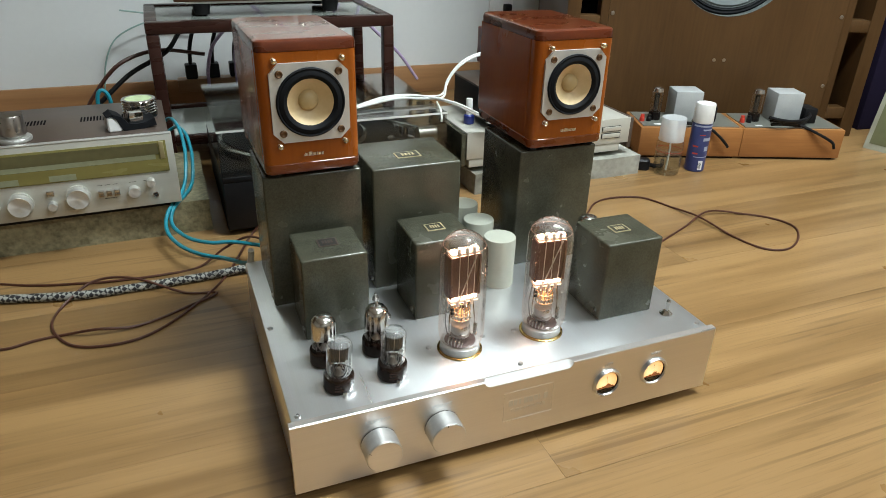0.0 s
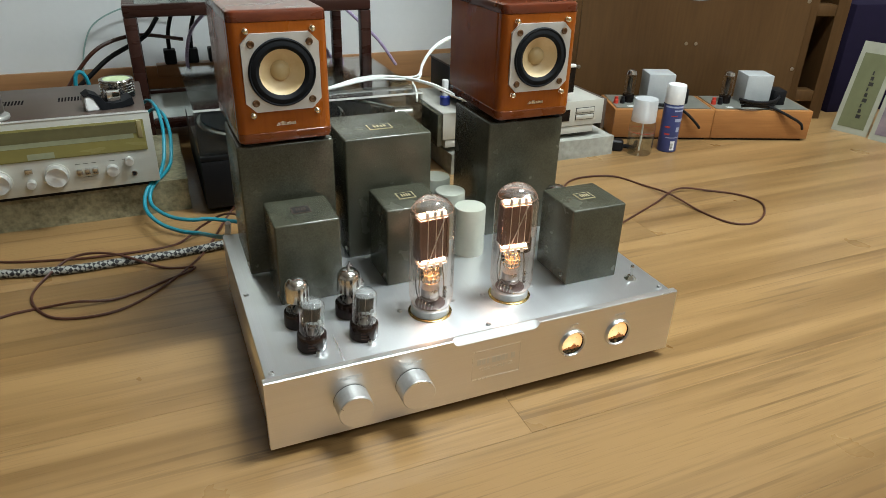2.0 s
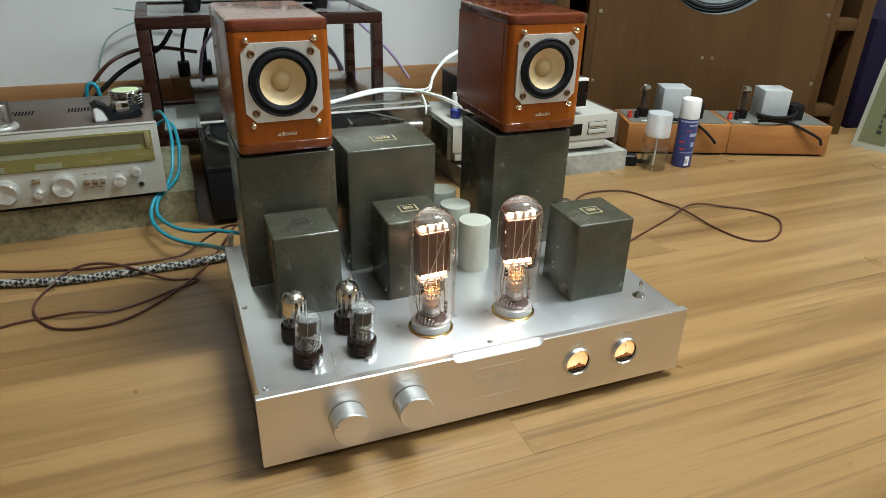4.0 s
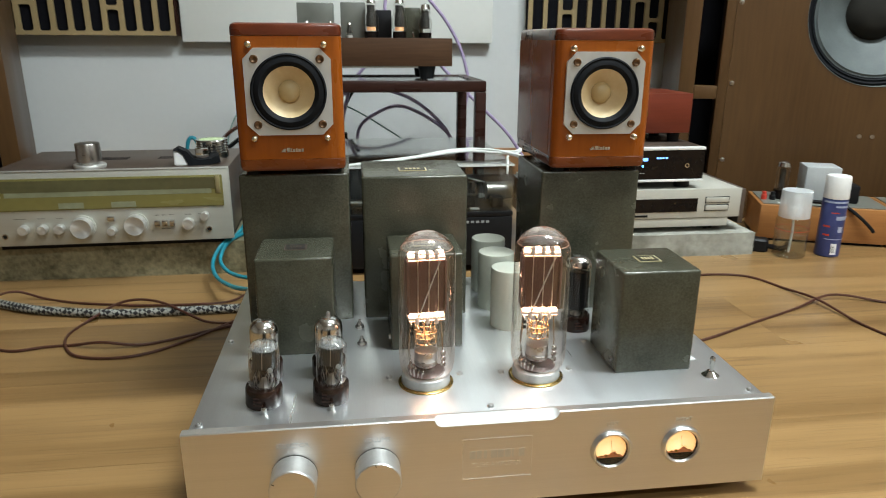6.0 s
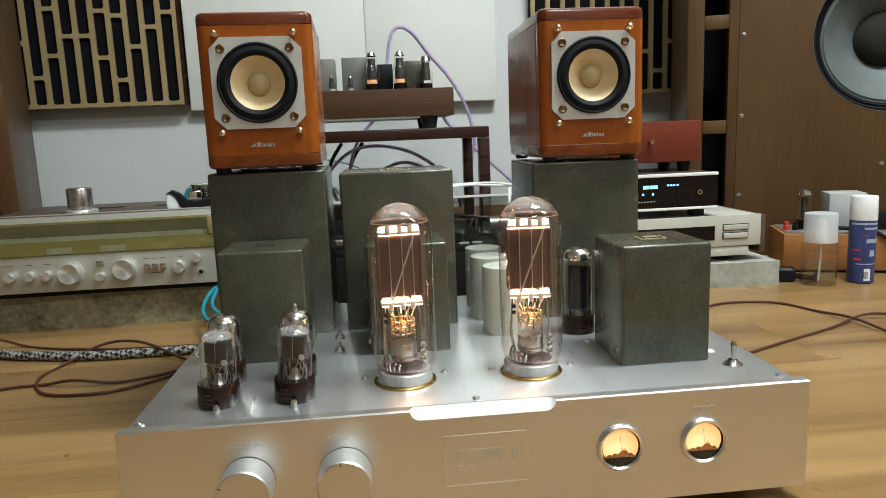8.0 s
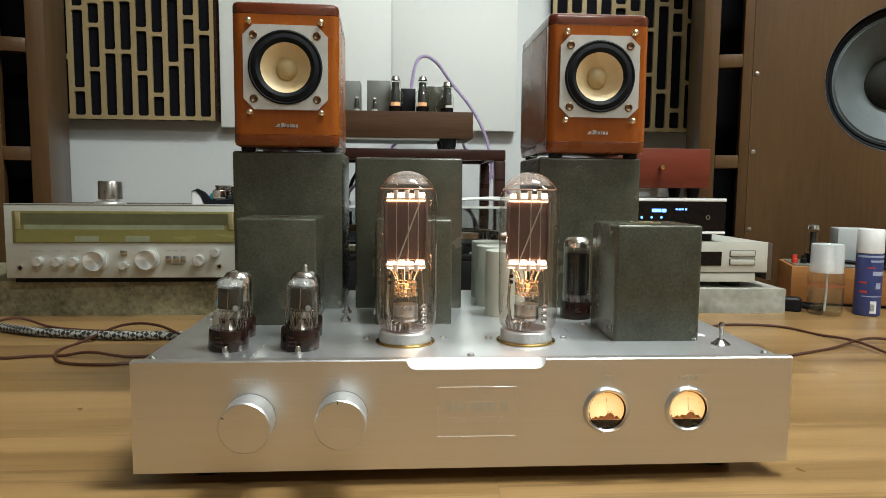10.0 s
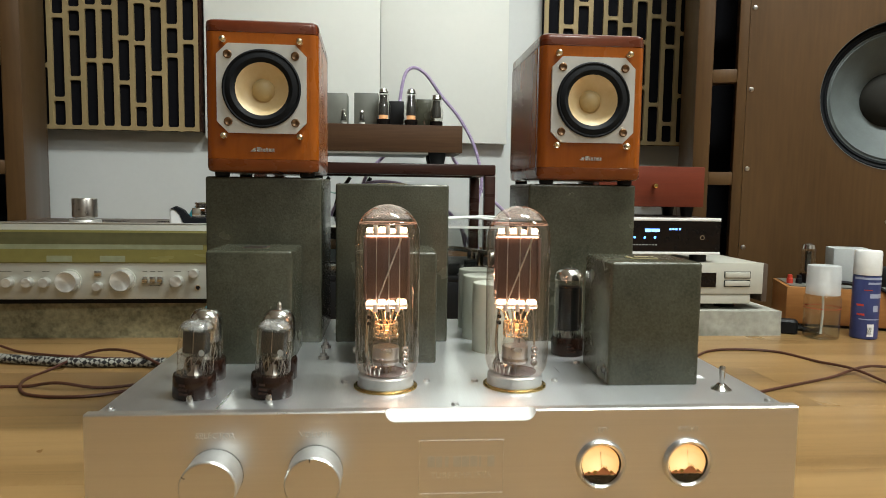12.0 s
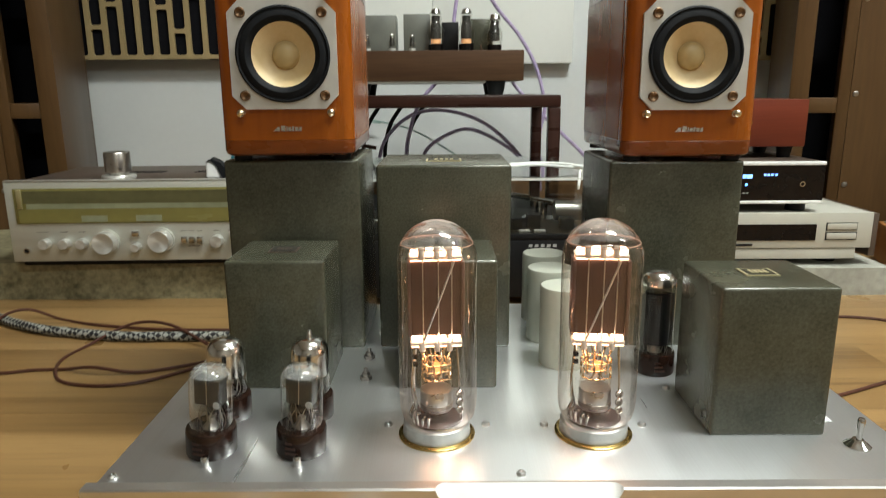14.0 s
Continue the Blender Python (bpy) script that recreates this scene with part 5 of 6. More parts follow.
lz0, lz1 = TZ + 0.0105, 0.203 - F
bm = box(B(), -hw, hw, 0.002, dd - 0.002, lz0, lz1)
bmesh.ops.delete(bm, geom=[f for f in bm.faces if f.calc_center_median().z < lz0 + 1e-4], context="FACES_ONLY")
bmesh.ops.solidify(bm, geom=list(bm.faces), thickness=0.003)
part("dust_cover", bm, M_SMOKE, tt, "smoked acrylic dust cover")
part("cover_edge", box(B(), -hw - 0.0005, hw + 0.0005, 0.0012, 0.0018, lz1 - 0.0035, lz1 + 0.0005), M_WHITEW, tt)
bm = B()
for k in range(5):
    box(bm, 0.134 + k * 0.0098, 0.1400 + k * 0.0098, -0.0006, 0.0, 0.0975, 0.1020)
part("brand_badge", bm, M_GREYBOX, tt, "pale bars of the maker's name")

# ---- disc player, streamer and box ----
t = thing("disc_player", (0.9975, 1.513, 0.042), "pale champagne disc player on a marble slab", "disc player")
hw = 0.2125
part("base_tray", box(B(), -hw + 0.006, hw - 0.022, 0.002, 0.22, 0.012, 0.0305, 0.0012), M_PLAST, t)
for x in (-hw + 0.04, hw - 0.05):
    part("foot", lathe(B(), [(0, 0), (0.020, 0), (0.020, 0.0122), (0, 0.0122)], 20, (x, 0.05, 0)), M_BLACK, t)
part("case", box(B(), -hw, hw, 0.004, 0.23, 0.0315, 0.0915, 0.0015), M_PLAST, t, "pale metal case")
part("front", box(B(), -hw - 0.001, hw + 0.001, 0.0, 0.004, 0.0315, 0.0925, 0.001), M_PLAST, t)
part("side_cheek", box(B(), hw + 0.0015, hw + 0.0125, 0.004, 0.21, 0.016, 0.090, 0.001), M_LID, t, "bronze side cheek")
part("side_cheek", box(B(), -hw - 0.0125, -hw - 0.0015, 0.004, 0.21, 0.016, 0.090, 0.001), M_IRON, t, "dark grey side cheek")
part("display_window", box(B(), -0.10, 0.118, -0.0012, 0.0005, 0.045, 0.073), M_BAKE, t, "dark smoked display window")
for z in (0.047, 0.0635):
    part("button", box(B(), 0.136, 0.186, -0.0025, 0.0005, z, z + 0.0105, 0.001), M_PLAST, t, "long rectangular button")
    part("button_gap", box(B(), 0.1345, 0.1875, -0.0006, 0.0003, z - 0.0014, z + 0.0119), M_BLACK, t)
part("slot_mark", box(B(), -0.03, 0.012, -0.001, 0.0005, 0.0355, 0.0395), M_BLACK, t)

t = thing("network_streamer", (0.980, 1.519, 0.1345), "black-fronted network streamer with a lit blue display", "streamer")
hw = 0.1435
for x in (-hw + 0.03, hw - 0.03):
    for y in (0.03, 0.17):
        part("foot", lathe(B(), [(0, 0), (0.016, 0), (0.016, 0.0152), (0, 0.0152)], 20, (x, y, 0)), M_BLACK, t)
part("case", box(B(), -hw, hw, 0.003, 0.20, 0.015, 0.080, 0.001), M_BLACK, t)
part("lower_trim", box(B(), -hw - 0.0006, hw + 0.0006, 0.0, 0.012, 0.0148, 0.0200, 0.001), M_WHITE, t, "white lower trim")
part("upper_trim", box(B(), -hw - 0.0006, hw + 0.0006, 0.0, 0.012, 0.0795, 0.0855, 0.001), M_WHITE, t, "white upper trim")
# brown on this plate stands for the red box mirrored in it
part("top_plate", box(B(), -hw - 0.0006, hw + 0.0006, 0.0123, 0.2105, 0.0803, 0.0850, 0.001), M_LID, t, "glossy dark top plate, browned for the mirrored red box")
part("fascia", box(B(), -hw, hw, 0.001, 0.0035, 0.0202, 0.0792), M_BAKE, t, "glossy black fascia")
bm = B()
for k, (x, w) in enumerate(((-0.007, 0.012), (0.006, 0.006), (0.013, 0.009), (0.041, 0.004), (0.047, 0.004), (0.053, 0.004), (0.060, 0.004))):
    box(bm, x, x + w, 0.0004, 0.0012, 0.058 + (0.004 if k > 2 else 0), 0.0645 + (0.001 if k > 2 else 0))
part("display", bm, M_LED, t, "lit pale-blue display bars")
for x in (-0.027, -0.007, 0.013):
    part("lamp", lathe(B(), [(0, 0.0008), (0.0022, 0.0006), (0.0024, 0)], 12, (x, 0.001, 0.0475), "-y"), M_BLUELED, t, "small blue indicator lamp")
part("headphone_jack", lathe(B(), [(0.0046, 0), (0.0046, 0.0015), (0.0030, 0.0015)], 20, (0.107, 0.001, 0.048), "-y"), M_CHROME, t)
bm = B()
for k in range(8):
    box(bm, -0.030 + k * 0.0062, -0.0256 + k * 0.0062, 0.0006, 0.0012, 0.0325, 0.0340)
part("legend_bars", bm, M_GREYBOX, t)

t = thing("wooden_box", (1.009, 1.585, 0.2195), "reddish hardwood amplifier box with a brass knob", "wooden box")
for x in (-0.088, 0.085):
    for y in (0.025, 0.12):
        part("foot", lathe(B(), [(0, 0), (0.011, 0), (0.014, 0.020), (0, 0.020)], 16, (x, y, 0)), M_BLACK, t)
part("case", box(B(), -0.109, 0.109, 0.0, 0.15, 0.0202, 0.1015, 0.0015), M_REDWOOD, t, "red-brown hardwood case")
part("brass_knob", lathe(B(), [(0.0035, 0), (0.0035, 0.006), (0.0055, 0.009), (0.0045, 0.014), (0, 0.015)], 18, (0.003, 0, 0.062), "-y"), M_BRASS, t, "small brass knob")

t = thing("glue_bottle", (0.818, 1.585, 0.1345), "small glue bottle with white cap and blue base", "bottle")
part("base", lathe(B(), [(0, 0), (0.0115, 0), (0.012, 0.001), (0.012, 0.018), (0.0085, 0.021), (0, 0.021)], 24), material("blue_plastic", (0.015, 0.03, 0.22), 0.35, scale=(40, 40, 40)), t, "deep blue base")
part("cap", lathe(B(), [(0.0078, 0.021), (0.0075, 0.055), (0.0068, 0.0565), (0, 0.0568)], 24), M_WHITE, t, "white cap")

# ---- rack with a valve preamplifier ----
t = thing("side_rack", (0.452, 2.046, F), "dark mahogany open rack with a pale top", "rack")
hw, y0, y1, h, s = 0.288, -0.155, 0.165, 0.330 - F, 0.0135
for x in (-hw + s, hw - s):
    for y in (y0 + s, y1 - s):
        part("leg", box(B(), x - s, x + s, y - s, y + s, 0, h - 0.0272, 0.003), M_MAHOG, t)
for y in (y0 + s, y1 - s):
    part("top_rail", box(B(), -hw, hw, y - s, y + s, h - 0.027, h, 0.004), M_MAHOG, t, "mahogany top rail")
    part("lower_rail", box(B(), -hw + 2 * s + 0.0003, hw - 2 * s - 0.0003, y - s + 0.002, y + s - 0.002, 0.050, 0.072, 0.003), M_MAHOG, t)
for x in (-hw + s, hw - s):
    part("end_rail", box(B(), x - s, x + s, y0 + 2 * s + 0.0003, y1 - 2 * s - 0.0003, h - 0.0268, h - 0.0004, 0.003), M_MAHOG, t)
part("top_shelf", box(B(), -hw + 2 * s + 0.0004, hw - 2 * s - 0.0004, y0 + 2 * s + 0.0004, y1 - 2 * s - 0.0004, h - 0.012, h - 0.004), M_SHELF, t, "grey glass inset top")
part("lower_shelf", box(B(), -hw + 2 * s, hw - 2 * s, y0 + 2 * s, y1 - 2 * s, 0.056, 0.064), M_SHELF, t, "grey lower shelf")

PZ = 0.330
t = thing("valve_preamplifier", (0.450, 1.969, PZ), "walnut-cased valve preamplifier standing on the rack", "preamplifier")
for x in (-0.155, 0.155):
    for y in (0.03, 0.17):
        part("foot", lathe(B(), [(0, 0), (0.017, 0), (0.023, 0.031), (0, 0.031)], 20, (x, y, 0)), M_BLACK, t, "black conical foot")
part("walnut_plinth", box(B(), -0.216, 0.216, 0, 0.20, 0.0312, 0.0985, 0.0015), M_WALNUTX, t, "walnut block plinth")
part("under_plate", box(B(), -0.19, 0.13, 0.004, 0.19, 0.0265, 0.0310), M_PLATE, t)
for x0, x1, z in ((-0.165, -0.075, 0.181), (-0.058, 0.004, 0.183)):
    part("transformer", box(B(), x0, x1, 0.06, 0.13, 0.0985, z, 0.002), M_TRAFO, t, "grey transformer box")
part("transformer", box(B(), 0.030, 0.070, 0.075, 0.12, 0.0985, 0.166, 0.002), M_BLACK, t)
part("choke", box(B(), 0.098, 0.150, 0.07, 0.12, 0.0985, 0.172, 0.002), M_IRON, t)
for x, y, h, r, lit in ((0.017, 0.035, 0.096, 0.0190, True), (0.087, 0.035, 0.096, 0.0190, True), (0.152, 0.04, 0.082, 0.0180, False), (-0.083, 0.03, 0.040, 0.0095, False), (-0.037, 0.03, 0.038, 0.0085, False), (-0.14, 0.03, 0.04, 0.009, False)):
    bs = part("valve_base", lathe(B(), [(0, 0.0985), (r * 0.9, 0.0985), (r * 0.9, 0.0985 + h * 0.16), (0, 0.0985 + h * 0.16)], 20, (x, y, 0)), M_BAKE if h > 0.05 else M_PLATE, t)
    z = 0.0985
    part("valve_bulb", lathe(B(), [(r * 0.85, z + h * 0.16), (r, z + h * 0.3), (r, z + h * 0.5), (r * 0.72, z + h * 0.62), (r * 0.72, z + h * 0.85), (r * 0.5, z + h * 0.96), (0, z + h)], 24, (x, y, 0)), M_BULB2, bs, "clear shouldered glass bulb")
    part("valve_anode", lathe(B(), [(0, z + h * 0.26), (r * 0.66, z + h * 0.28), (r * 0.62, z + h * 0.56), (r * 0.50, z + h * 0.64), (r * 0.50, z + h * 0.80), (0, z + h * 0.81)], 14, (x, y, 0)), M_GREYAN, bs)
    part("getter_flash", lathe(B(), [(r * 0.66, z + h * 0.86), (r * 0.46, z + h * 0.95), (0, z + h * 0.985)], 20, (x, y, 0)), M_SILVERED, bs)
    if lit:
        part("heater", lathe(B(), [(r * 0.6, z + h * 0.18), (r * 0.6, z + h * 0.27)], 14, (x, y, 0)), M_ORANGE, bs, "orange heater glow")
    if x > 0.15:
        part("getter_top", lathe(B(), [(r * 0.74, z + h * 0.84), (r * 0.6, z + h * 0.97), (0, z + h * 1.01)], 20, (x, y, 0)), M_SILVERED, bs)
part("toggle", sweep(B(), [(0.122, 0.018, 0.0985), (0.118, 0.012, 0.112)], 0.0022, 8, 0), M_CHROME, t)

# power strip on the lower shelf with its plugs
t = thing("power_strip", (0.32, 2.27, 0.085), "brown mains socket strip at the wall with black plugs", "power strip")
part("strip_body", box(B(), -0.10, 0.16, -0.02, 0.02, 0.0, 0.035, 0.003), M_BASEB, t, "brown strip body")
for x in (-0.06, 0.0, 0.06):
    pl = part("plug", box(B(), x - 0.016, x + 0.016, -0.018, 0.018, 0.0352, 0.075, 0.004), M_BLACK, t, "black mains plug")
    part("cord", sweep(B(), [(x, 0, 0.075), (x + 0.004, 0.0, 0.12), (x + 0.02, -0.01, 0.17), (x + 0.05, -0.02, 0.215)], 0.0055, 8), M_BLACK, pl)

# ---- oak-based amplifiers by the big loudspeaker ----
ang = math.degrees(math.atan2(-0.186, 0.506))
c, s = math.cos(radians(ang)), math.sin(radians(ang))


def oak_amp(u0, length):
    t = thing("oak_base_amplifier", (1.313 + u0 * c, 1.597 + u0 * s, F), "small valve amplifier on a honey oak base with grey transformer", "amplifier", ang, "pair of oak-based amplifiers")
    h = 0.082
    part("oak_base", box(B(), 0.0005, length - 0.0005, 0, 0.15, 0.006, h, 0.0015), M_OAKBASE, t, "honey oak base box")
    part("base_shadow_plinth", box(B(), 0.012, length - 0.012, 0.008, 0.142, 0, 0.006), M_BLACK, t)
    part("deck", box(B(), 0.008, length - 0.008, 0.012, 0.142, h, h + 0.002), M_TRAFO, t, "grey metal deck")
    part("transformer", box(B(), 0.098, 0.170, 0.055, 0.122, h + 0.002, h + 0.080, 0.002), M_GREYBOX, t, "light grey transformer box")
    part("choke", box(B(), 0.178, 0.212, 0.05, 0.10, h + 0.002, h + 0.042, 0.003), M_BLACK, t)
    vb = part("valve_base", lathe(B(), [(0, h + 0.002), (0.0155, h + 0.002), (0.0155, h + 0.022), (0, h + 0.022)], 20, (0.054, 0.075, 0)), M_BAKE, t)
    part("valve_bulb", lathe(B(), [(0.013, h + 0.022), (0.0145, h + 0.028), (0.0145, h + 0.076)], 24, (0.054, 0.075, 0)), M_BULB2, vb)
    part("getter_top", lathe(B(), [(0.0145, h + 0.076), (0.012, h + 0.085), (0.005, h + 0.088), (0, h + 0.0885)], 24, (0.054, 0.075, 0)), M_SILVERED, vb)
    part("valve_anode", lathe(B(), [(0.006, h + 0.026), (0.006, h + 0.070), (0, h + 0.070)], 14, (0.054, 0.075, 0)), M_GREYAN, vb)
    for x, m in ((0.016, M_RED), (0.034, M_BLACK)):
        part("terminal", lathe(B(), [(0.0065, h + 0.002), (0.0065, h + 0.012), (0.005, h + 0.013), (0.005, h + 0.020), (0, h + 0.020)], 14, (x, 0.055, 0)), m, t)
    part("label_strip", box(B(), 0.040, 0.058, 0.020, 0.030, h + 0.002, h + 0.0026), M_WHITE, t)
    return t


LEN = math.hypot(0.506, 0.186) / 2
oak_amp(0.0, LEN)
oak_amp(LEN, LEN)

# ---- bottle and spray can ----
t = thing("spray_bottle", (1.316, 1.484, F), "clear plastic spray bottle half full with a frosted cap", "bottle")
part("bottle_body", lathe(B(), [(0, 0.0006), (0.030, 0.0006), (0.0325, 0.004), (0.0325, 0.078), (0.029, 0.084), (0.022, 0.086)], 40), M_CLEAR, t, "clear plastic body")
part("liquid", lathe(B(), [(0, 0.002), (0.0305, 0.002), (0.0313, 0.005), (0.0313, 0.050), (0, 0.050)], 40), M_CLEAR, t, "clear liquid")
part("dip_tube", sweep(B(), [(0, 0, 0.006), (0.002, 0, 0.05), (0, 0, 0.088)], 0.0022, 8), M_WHITEW, t)
part("frosted_cap", lathe(B(), [(0.0300, 0.084), (0.0292, 0.136), (0.0282, 0.1395), (0, 0.140)], 40), milky("frosted_cap_plastic", (0.74, 0.78, 0.80), 0.48), t, "frosted white cap")
part("pump_head", lathe(B(), [(0, 0.086), (0.014, 0.086), (0.014, 0.104), (0.010, 0.106), (0.010, 0.128), (0, 0.129)], 20), M_WHITE, t, "white pump head")
part("red_line", lathe(B(), [(0.0328, 0.058), (0.0328, 0.0592)], 40), M_RED, t)
t = thing("spray_can", (1.400, 1.479, F), "blue-labelled spray can with a white cap", "spray can")
part("can_body", lathe(B(), [(0, 0), (0.0222, 0), (0.0238, 0.002), (0.0238, 0.118), (0.0220, 0.126), (0.0210, 0.127)], 40), M_BLUE, t, "dark blue printed can")
part("cap", lathe(B(), [(0.0236, 0.123), (0.0240, 0.125), (0.0233, 0.166), (0.0220, 0.1695), (0, 0.170)], 40), M_WHITE, t, "white plastic cap")
for z0, z1, a0, a1, m in ((0.006, 0.030, 246, 275, M_WHITE), (0.080, 0.088, 250, 320, M_PALEBLUE), (0.106, 0.110, 240, 320, M_PALEBLUE), (0.046, 0.050, 200, 232, M_RED), (0.064, 0.068, 196, 228, M_RED), (0.038, 0.040, 210, 320, M_PALEBLUE), (0.054, 0.066, 266, 292, M_PALEBLUE), (0.094, 0.096, 225, 260, M_RED), (0.115, 0.119, 180, 360, M_PALEBLUE)):
    bm = B()
    q = [[bm.verts.new((0.0240 * math.cos(radians(a)), 0.0240 * math.sin(radians(a)), z)) for a in np.linspace(a0, a1, 33)] for z in (z0, z1)]
    for k in range(32):
        bm.faces.new((q[0][k], q[0][k + 1], q[1][k + 1], q[1][k]))
    part("label_patch", bm, m, t)
bm = B()
for k in range(6):
    a0 = 246 + k * 3.2
    q = [[bm.verts.new((0.0242 * math.cos(radians(a)), 0.0242 * math.sin(radians(a)), z)) for a in (a0, a0 + 1.5)] for z in (0.010, 0.024)]
    bm.faces.new((q[0][0], q[0][1], q[1][1], q[1][0]))
part("bar_marks", bm, M_BLACK, t)

# ---- record sleeves and dark cabinet at the far side ----
solid("dark_cabinet", box(B(), 0, 0.6, 0, 0.5, 0, 0.32, 0.004), M_DARKBLUE, "low cabinet draped in navy cloth behind the sleeves", "cabinet", (2.12, 1.60, F), -8)
for k, (x, y, mat_, turn) in enumerate(((1.985, 1.470, M_PAPERG, -74), (2.006, 1.368, M_PHOTO, -74))):
    t = thing("record_sleeve", (x, y, F), "framed olive record sleeve leaning upright on the floor" if k == 0 else "framed colour picture sleeve leaning upright on the floor", "record sleeve", turn, "leaning record sleeves")
    t.matrix_basis = pose(x, y, F, 0, 0, turn) @ pose(0, 0, 0, -14, 0, 0)
    ww, hh = (0.095, 0.25) if k == 0 else (0.30, 0.25)
    part("card", box(B(), 0, ww, 0, 0.004, 0, hh), M_FRAME, t, "cream card border")
    part("print", box(B(), 0.012, ww - 0.012, -0.0008, 0.0, 0.016, hh - 0.03), mat_, t)
    if k == 0:
        bm = B()
        for q in range(9):
            box(bm, 0.05, 0.062 - 0.004 * (q % 3), -0.0014, -0.0008, 0.045 + q * 0.015, 0.055 + q * 0.015)
        part("title_bars", bm, M_BADGEBLK, t)

# ---- cables ----


def cable(name, pts, r, mat, label, n=8):
    return solid(name, sweep(B(), pts, r, n, 8), mat, label, "cable")


R1 = 0.0022
G = F + R1
left_loop = [(0.33, 1.40, 0.05), (0.296, 1.405, 0.012), (0.238, 1.293), (0.177, 1.207), (0.117, 1.152), (0.063, 1.140), (0.010, 1.158), (-0.021, 1.216), (-0.014, 1.273), (0.033, 1.313, 0.014), (0.094, 1.301, 0.016),
             (0.171, 1.259), (0.219, 1.243), (0.177, 1.216), (0.101, 1.181), (0.043, 1.178, 0.004), (-0.002, 1.191), (-0.039, 1.189), (-0.082, 1.180), (-0.128, 1.207),
             (-0.168, 1.262), (-0.187, 1.322), (-0.188, 1.368, 0.010), (-0.165, 1.394, 0.010), (-0.12, 1.392), (-0.06, 1.365), (0.0, 1.350), (0.05, 1.340), (0.141, 1.335), (0.20, 1.345), (0.25, 1.36, 0.02), (0.30, 1.33, 0.045), (0.36, 1.20, 0.04)]
cable("speaker_cable", [p if len(p) == 3 else (*p, G) for p in left_loop], R1, M_BROWNW, "thin red-brown speaker cable looped on the floor")
right_loop = [(0.80, 1.16), (0.90, 1.26), (0.994, 1.333), (1.046, 1.380), (1.100, 1.393), (1.165, 1.373), (1.195, 1.306), (1.208, 1.233, 0.002), (1.218, 1.146), (1.235, 1.082), (1.277, 1.063), (1.333, 1.088), (1.375, 1.136),
              (1.365, 1.184), (1.321, 1.225), (1.245, 1.249, 0.003), (1.153, 1.212), (1.052, 1.166), (0.93, 1.11), (0.83, 1.085)]
cable("speaker_cable", [(p[0] - 0.012, p[1] - 0.014, p[2] if len(p) == 3 else G) for p in right_loop], R1, M_BROWNW, "thin red-brown speaker cable in a long loop on the floor")


def woven_material():
    m = bpy.data.materials.new("black_white_braid")
    m.use_nodes = True
    nt = m.node_tree
    p = nt.nodes["Principled BSDF"]
    p.inputs["Roughness"].default_value = 0.6
    co, ck, ad = nt.nodes.new("ShaderNodeTexCoord"), nt.nodes.new("ShaderNodeTexChecker"), nt.nodes.new("ShaderNodeMapping")
    ad.inputs["Rotation"].default_value = (0.4, 0.7, 0.75)
    ck.inputs["Color1"].default_value, ck.inputs["Color2"].default_value, ck.inputs["Scale"].default_value = (0.30, 0.30, 0.27, 1), (0.008, 0.008, 0.010, 1), 165
    nt.links.new(co.outputs["Object"], ad.inputs[0])
    nt.links.new(ad.outputs[0], ck.inputs["Vector"])
    nt.links.new(ck.outputs[0], p.inputs["Base Color"])
    return m


cable("braided_mains_cable", [(-0.62, 1.456, F + 0.0072), (-0.45, 1.452, F + 0.0072), (-0.33, 1.432, F + 0.0072), (-0.235, 1.398, F + 0.0072), (-0.167, 1.356, F + 0.0072), (-0.107, 1.327, F + 0.0072), (-0.056, 1.313, F + 0.0072), (-0.007, 1.301, F + 0.0072),
                             (0.039, 1.295, F + 0.0072), (0.10, 1.295, F + 0.0072), (0.189, 1.295, F + 0.0072), (0.245, 1.298, F + 0.008), (0.31, 1.29, 0.010), (0.37, 1.22, 0.028), (0.40, 1.146, 0.04)],
      0.0072, woven_material(), "thick black-and-white braided mains cord on the floor", 12)
teal = [cable("interconnect_cable", pts, 0.0036, M_TEAL, "bright teal interconnect cable dropping beside the stone slab") for pts in (
    [(0.165, 1.780, 0.13), (0.186, 1.762, 0.150), (0.200, 1.70, 0.150), (0.206, 1.64, 0.132), (0.205, 1.60, 0.110), (0.198, 1.56, 0.080), (0.186, 1.525, 0.0640), (0.173, 1.497, 0.0618), (0.160, 1.478, 0.052), (0.153, 1.453, 0.039), (0.157, 1.418, 0.030),
     (0.177, 1.364, 0.029), (0.208, 1.318, 0.031), (0.238, 1.280, 0.039), (0.262, 1.205, 0.064), (0.271, 1.158, 0.086)],
    [(0.172, 1.785, 0.11), (0.196, 1.768, 0.128), (0.212, 1.70, 0.134), (0.218, 1.64, 0.120), (0.217, 1.60, 0.101), (0.210, 1.56, 0.074), (0.194, 1.525, 0.0636), (0.180, 1.497, 0.0618), (0.167, 1.480, 0.050), (0.163, 1.460, 0.036), (0.172, 1.432, 0.030),
     (0.194, 1.392, 0.029), (0.226, 1.366, 0.029), (0.262, 1.357, 0.029), (0.32, 1.31, 0.031), (0.37, 1.22, 0.042), (0.39, 1.146, 0.05)])]
part("plug", sweep(B(), [(0.271, 1.160, 0.085), (0.2725, 1.154, 0.094), (0.274, 1.148, 0.112)], 0.0046, 12, 3), M_WHITE, teal[0], "small white plug")
cable("interconnect_cable", [(0.052, 1.765, 0.10), (0.053, 1.765, 0.19), (0.060, 1.765, 0.216), (0.072, 1.765, 0.214), (0.078, 1.768, 0.185), (0.08, 1.77, 0.10)], 0.0042, M_TEAL, "teal interconnect looping up behind the receiver")
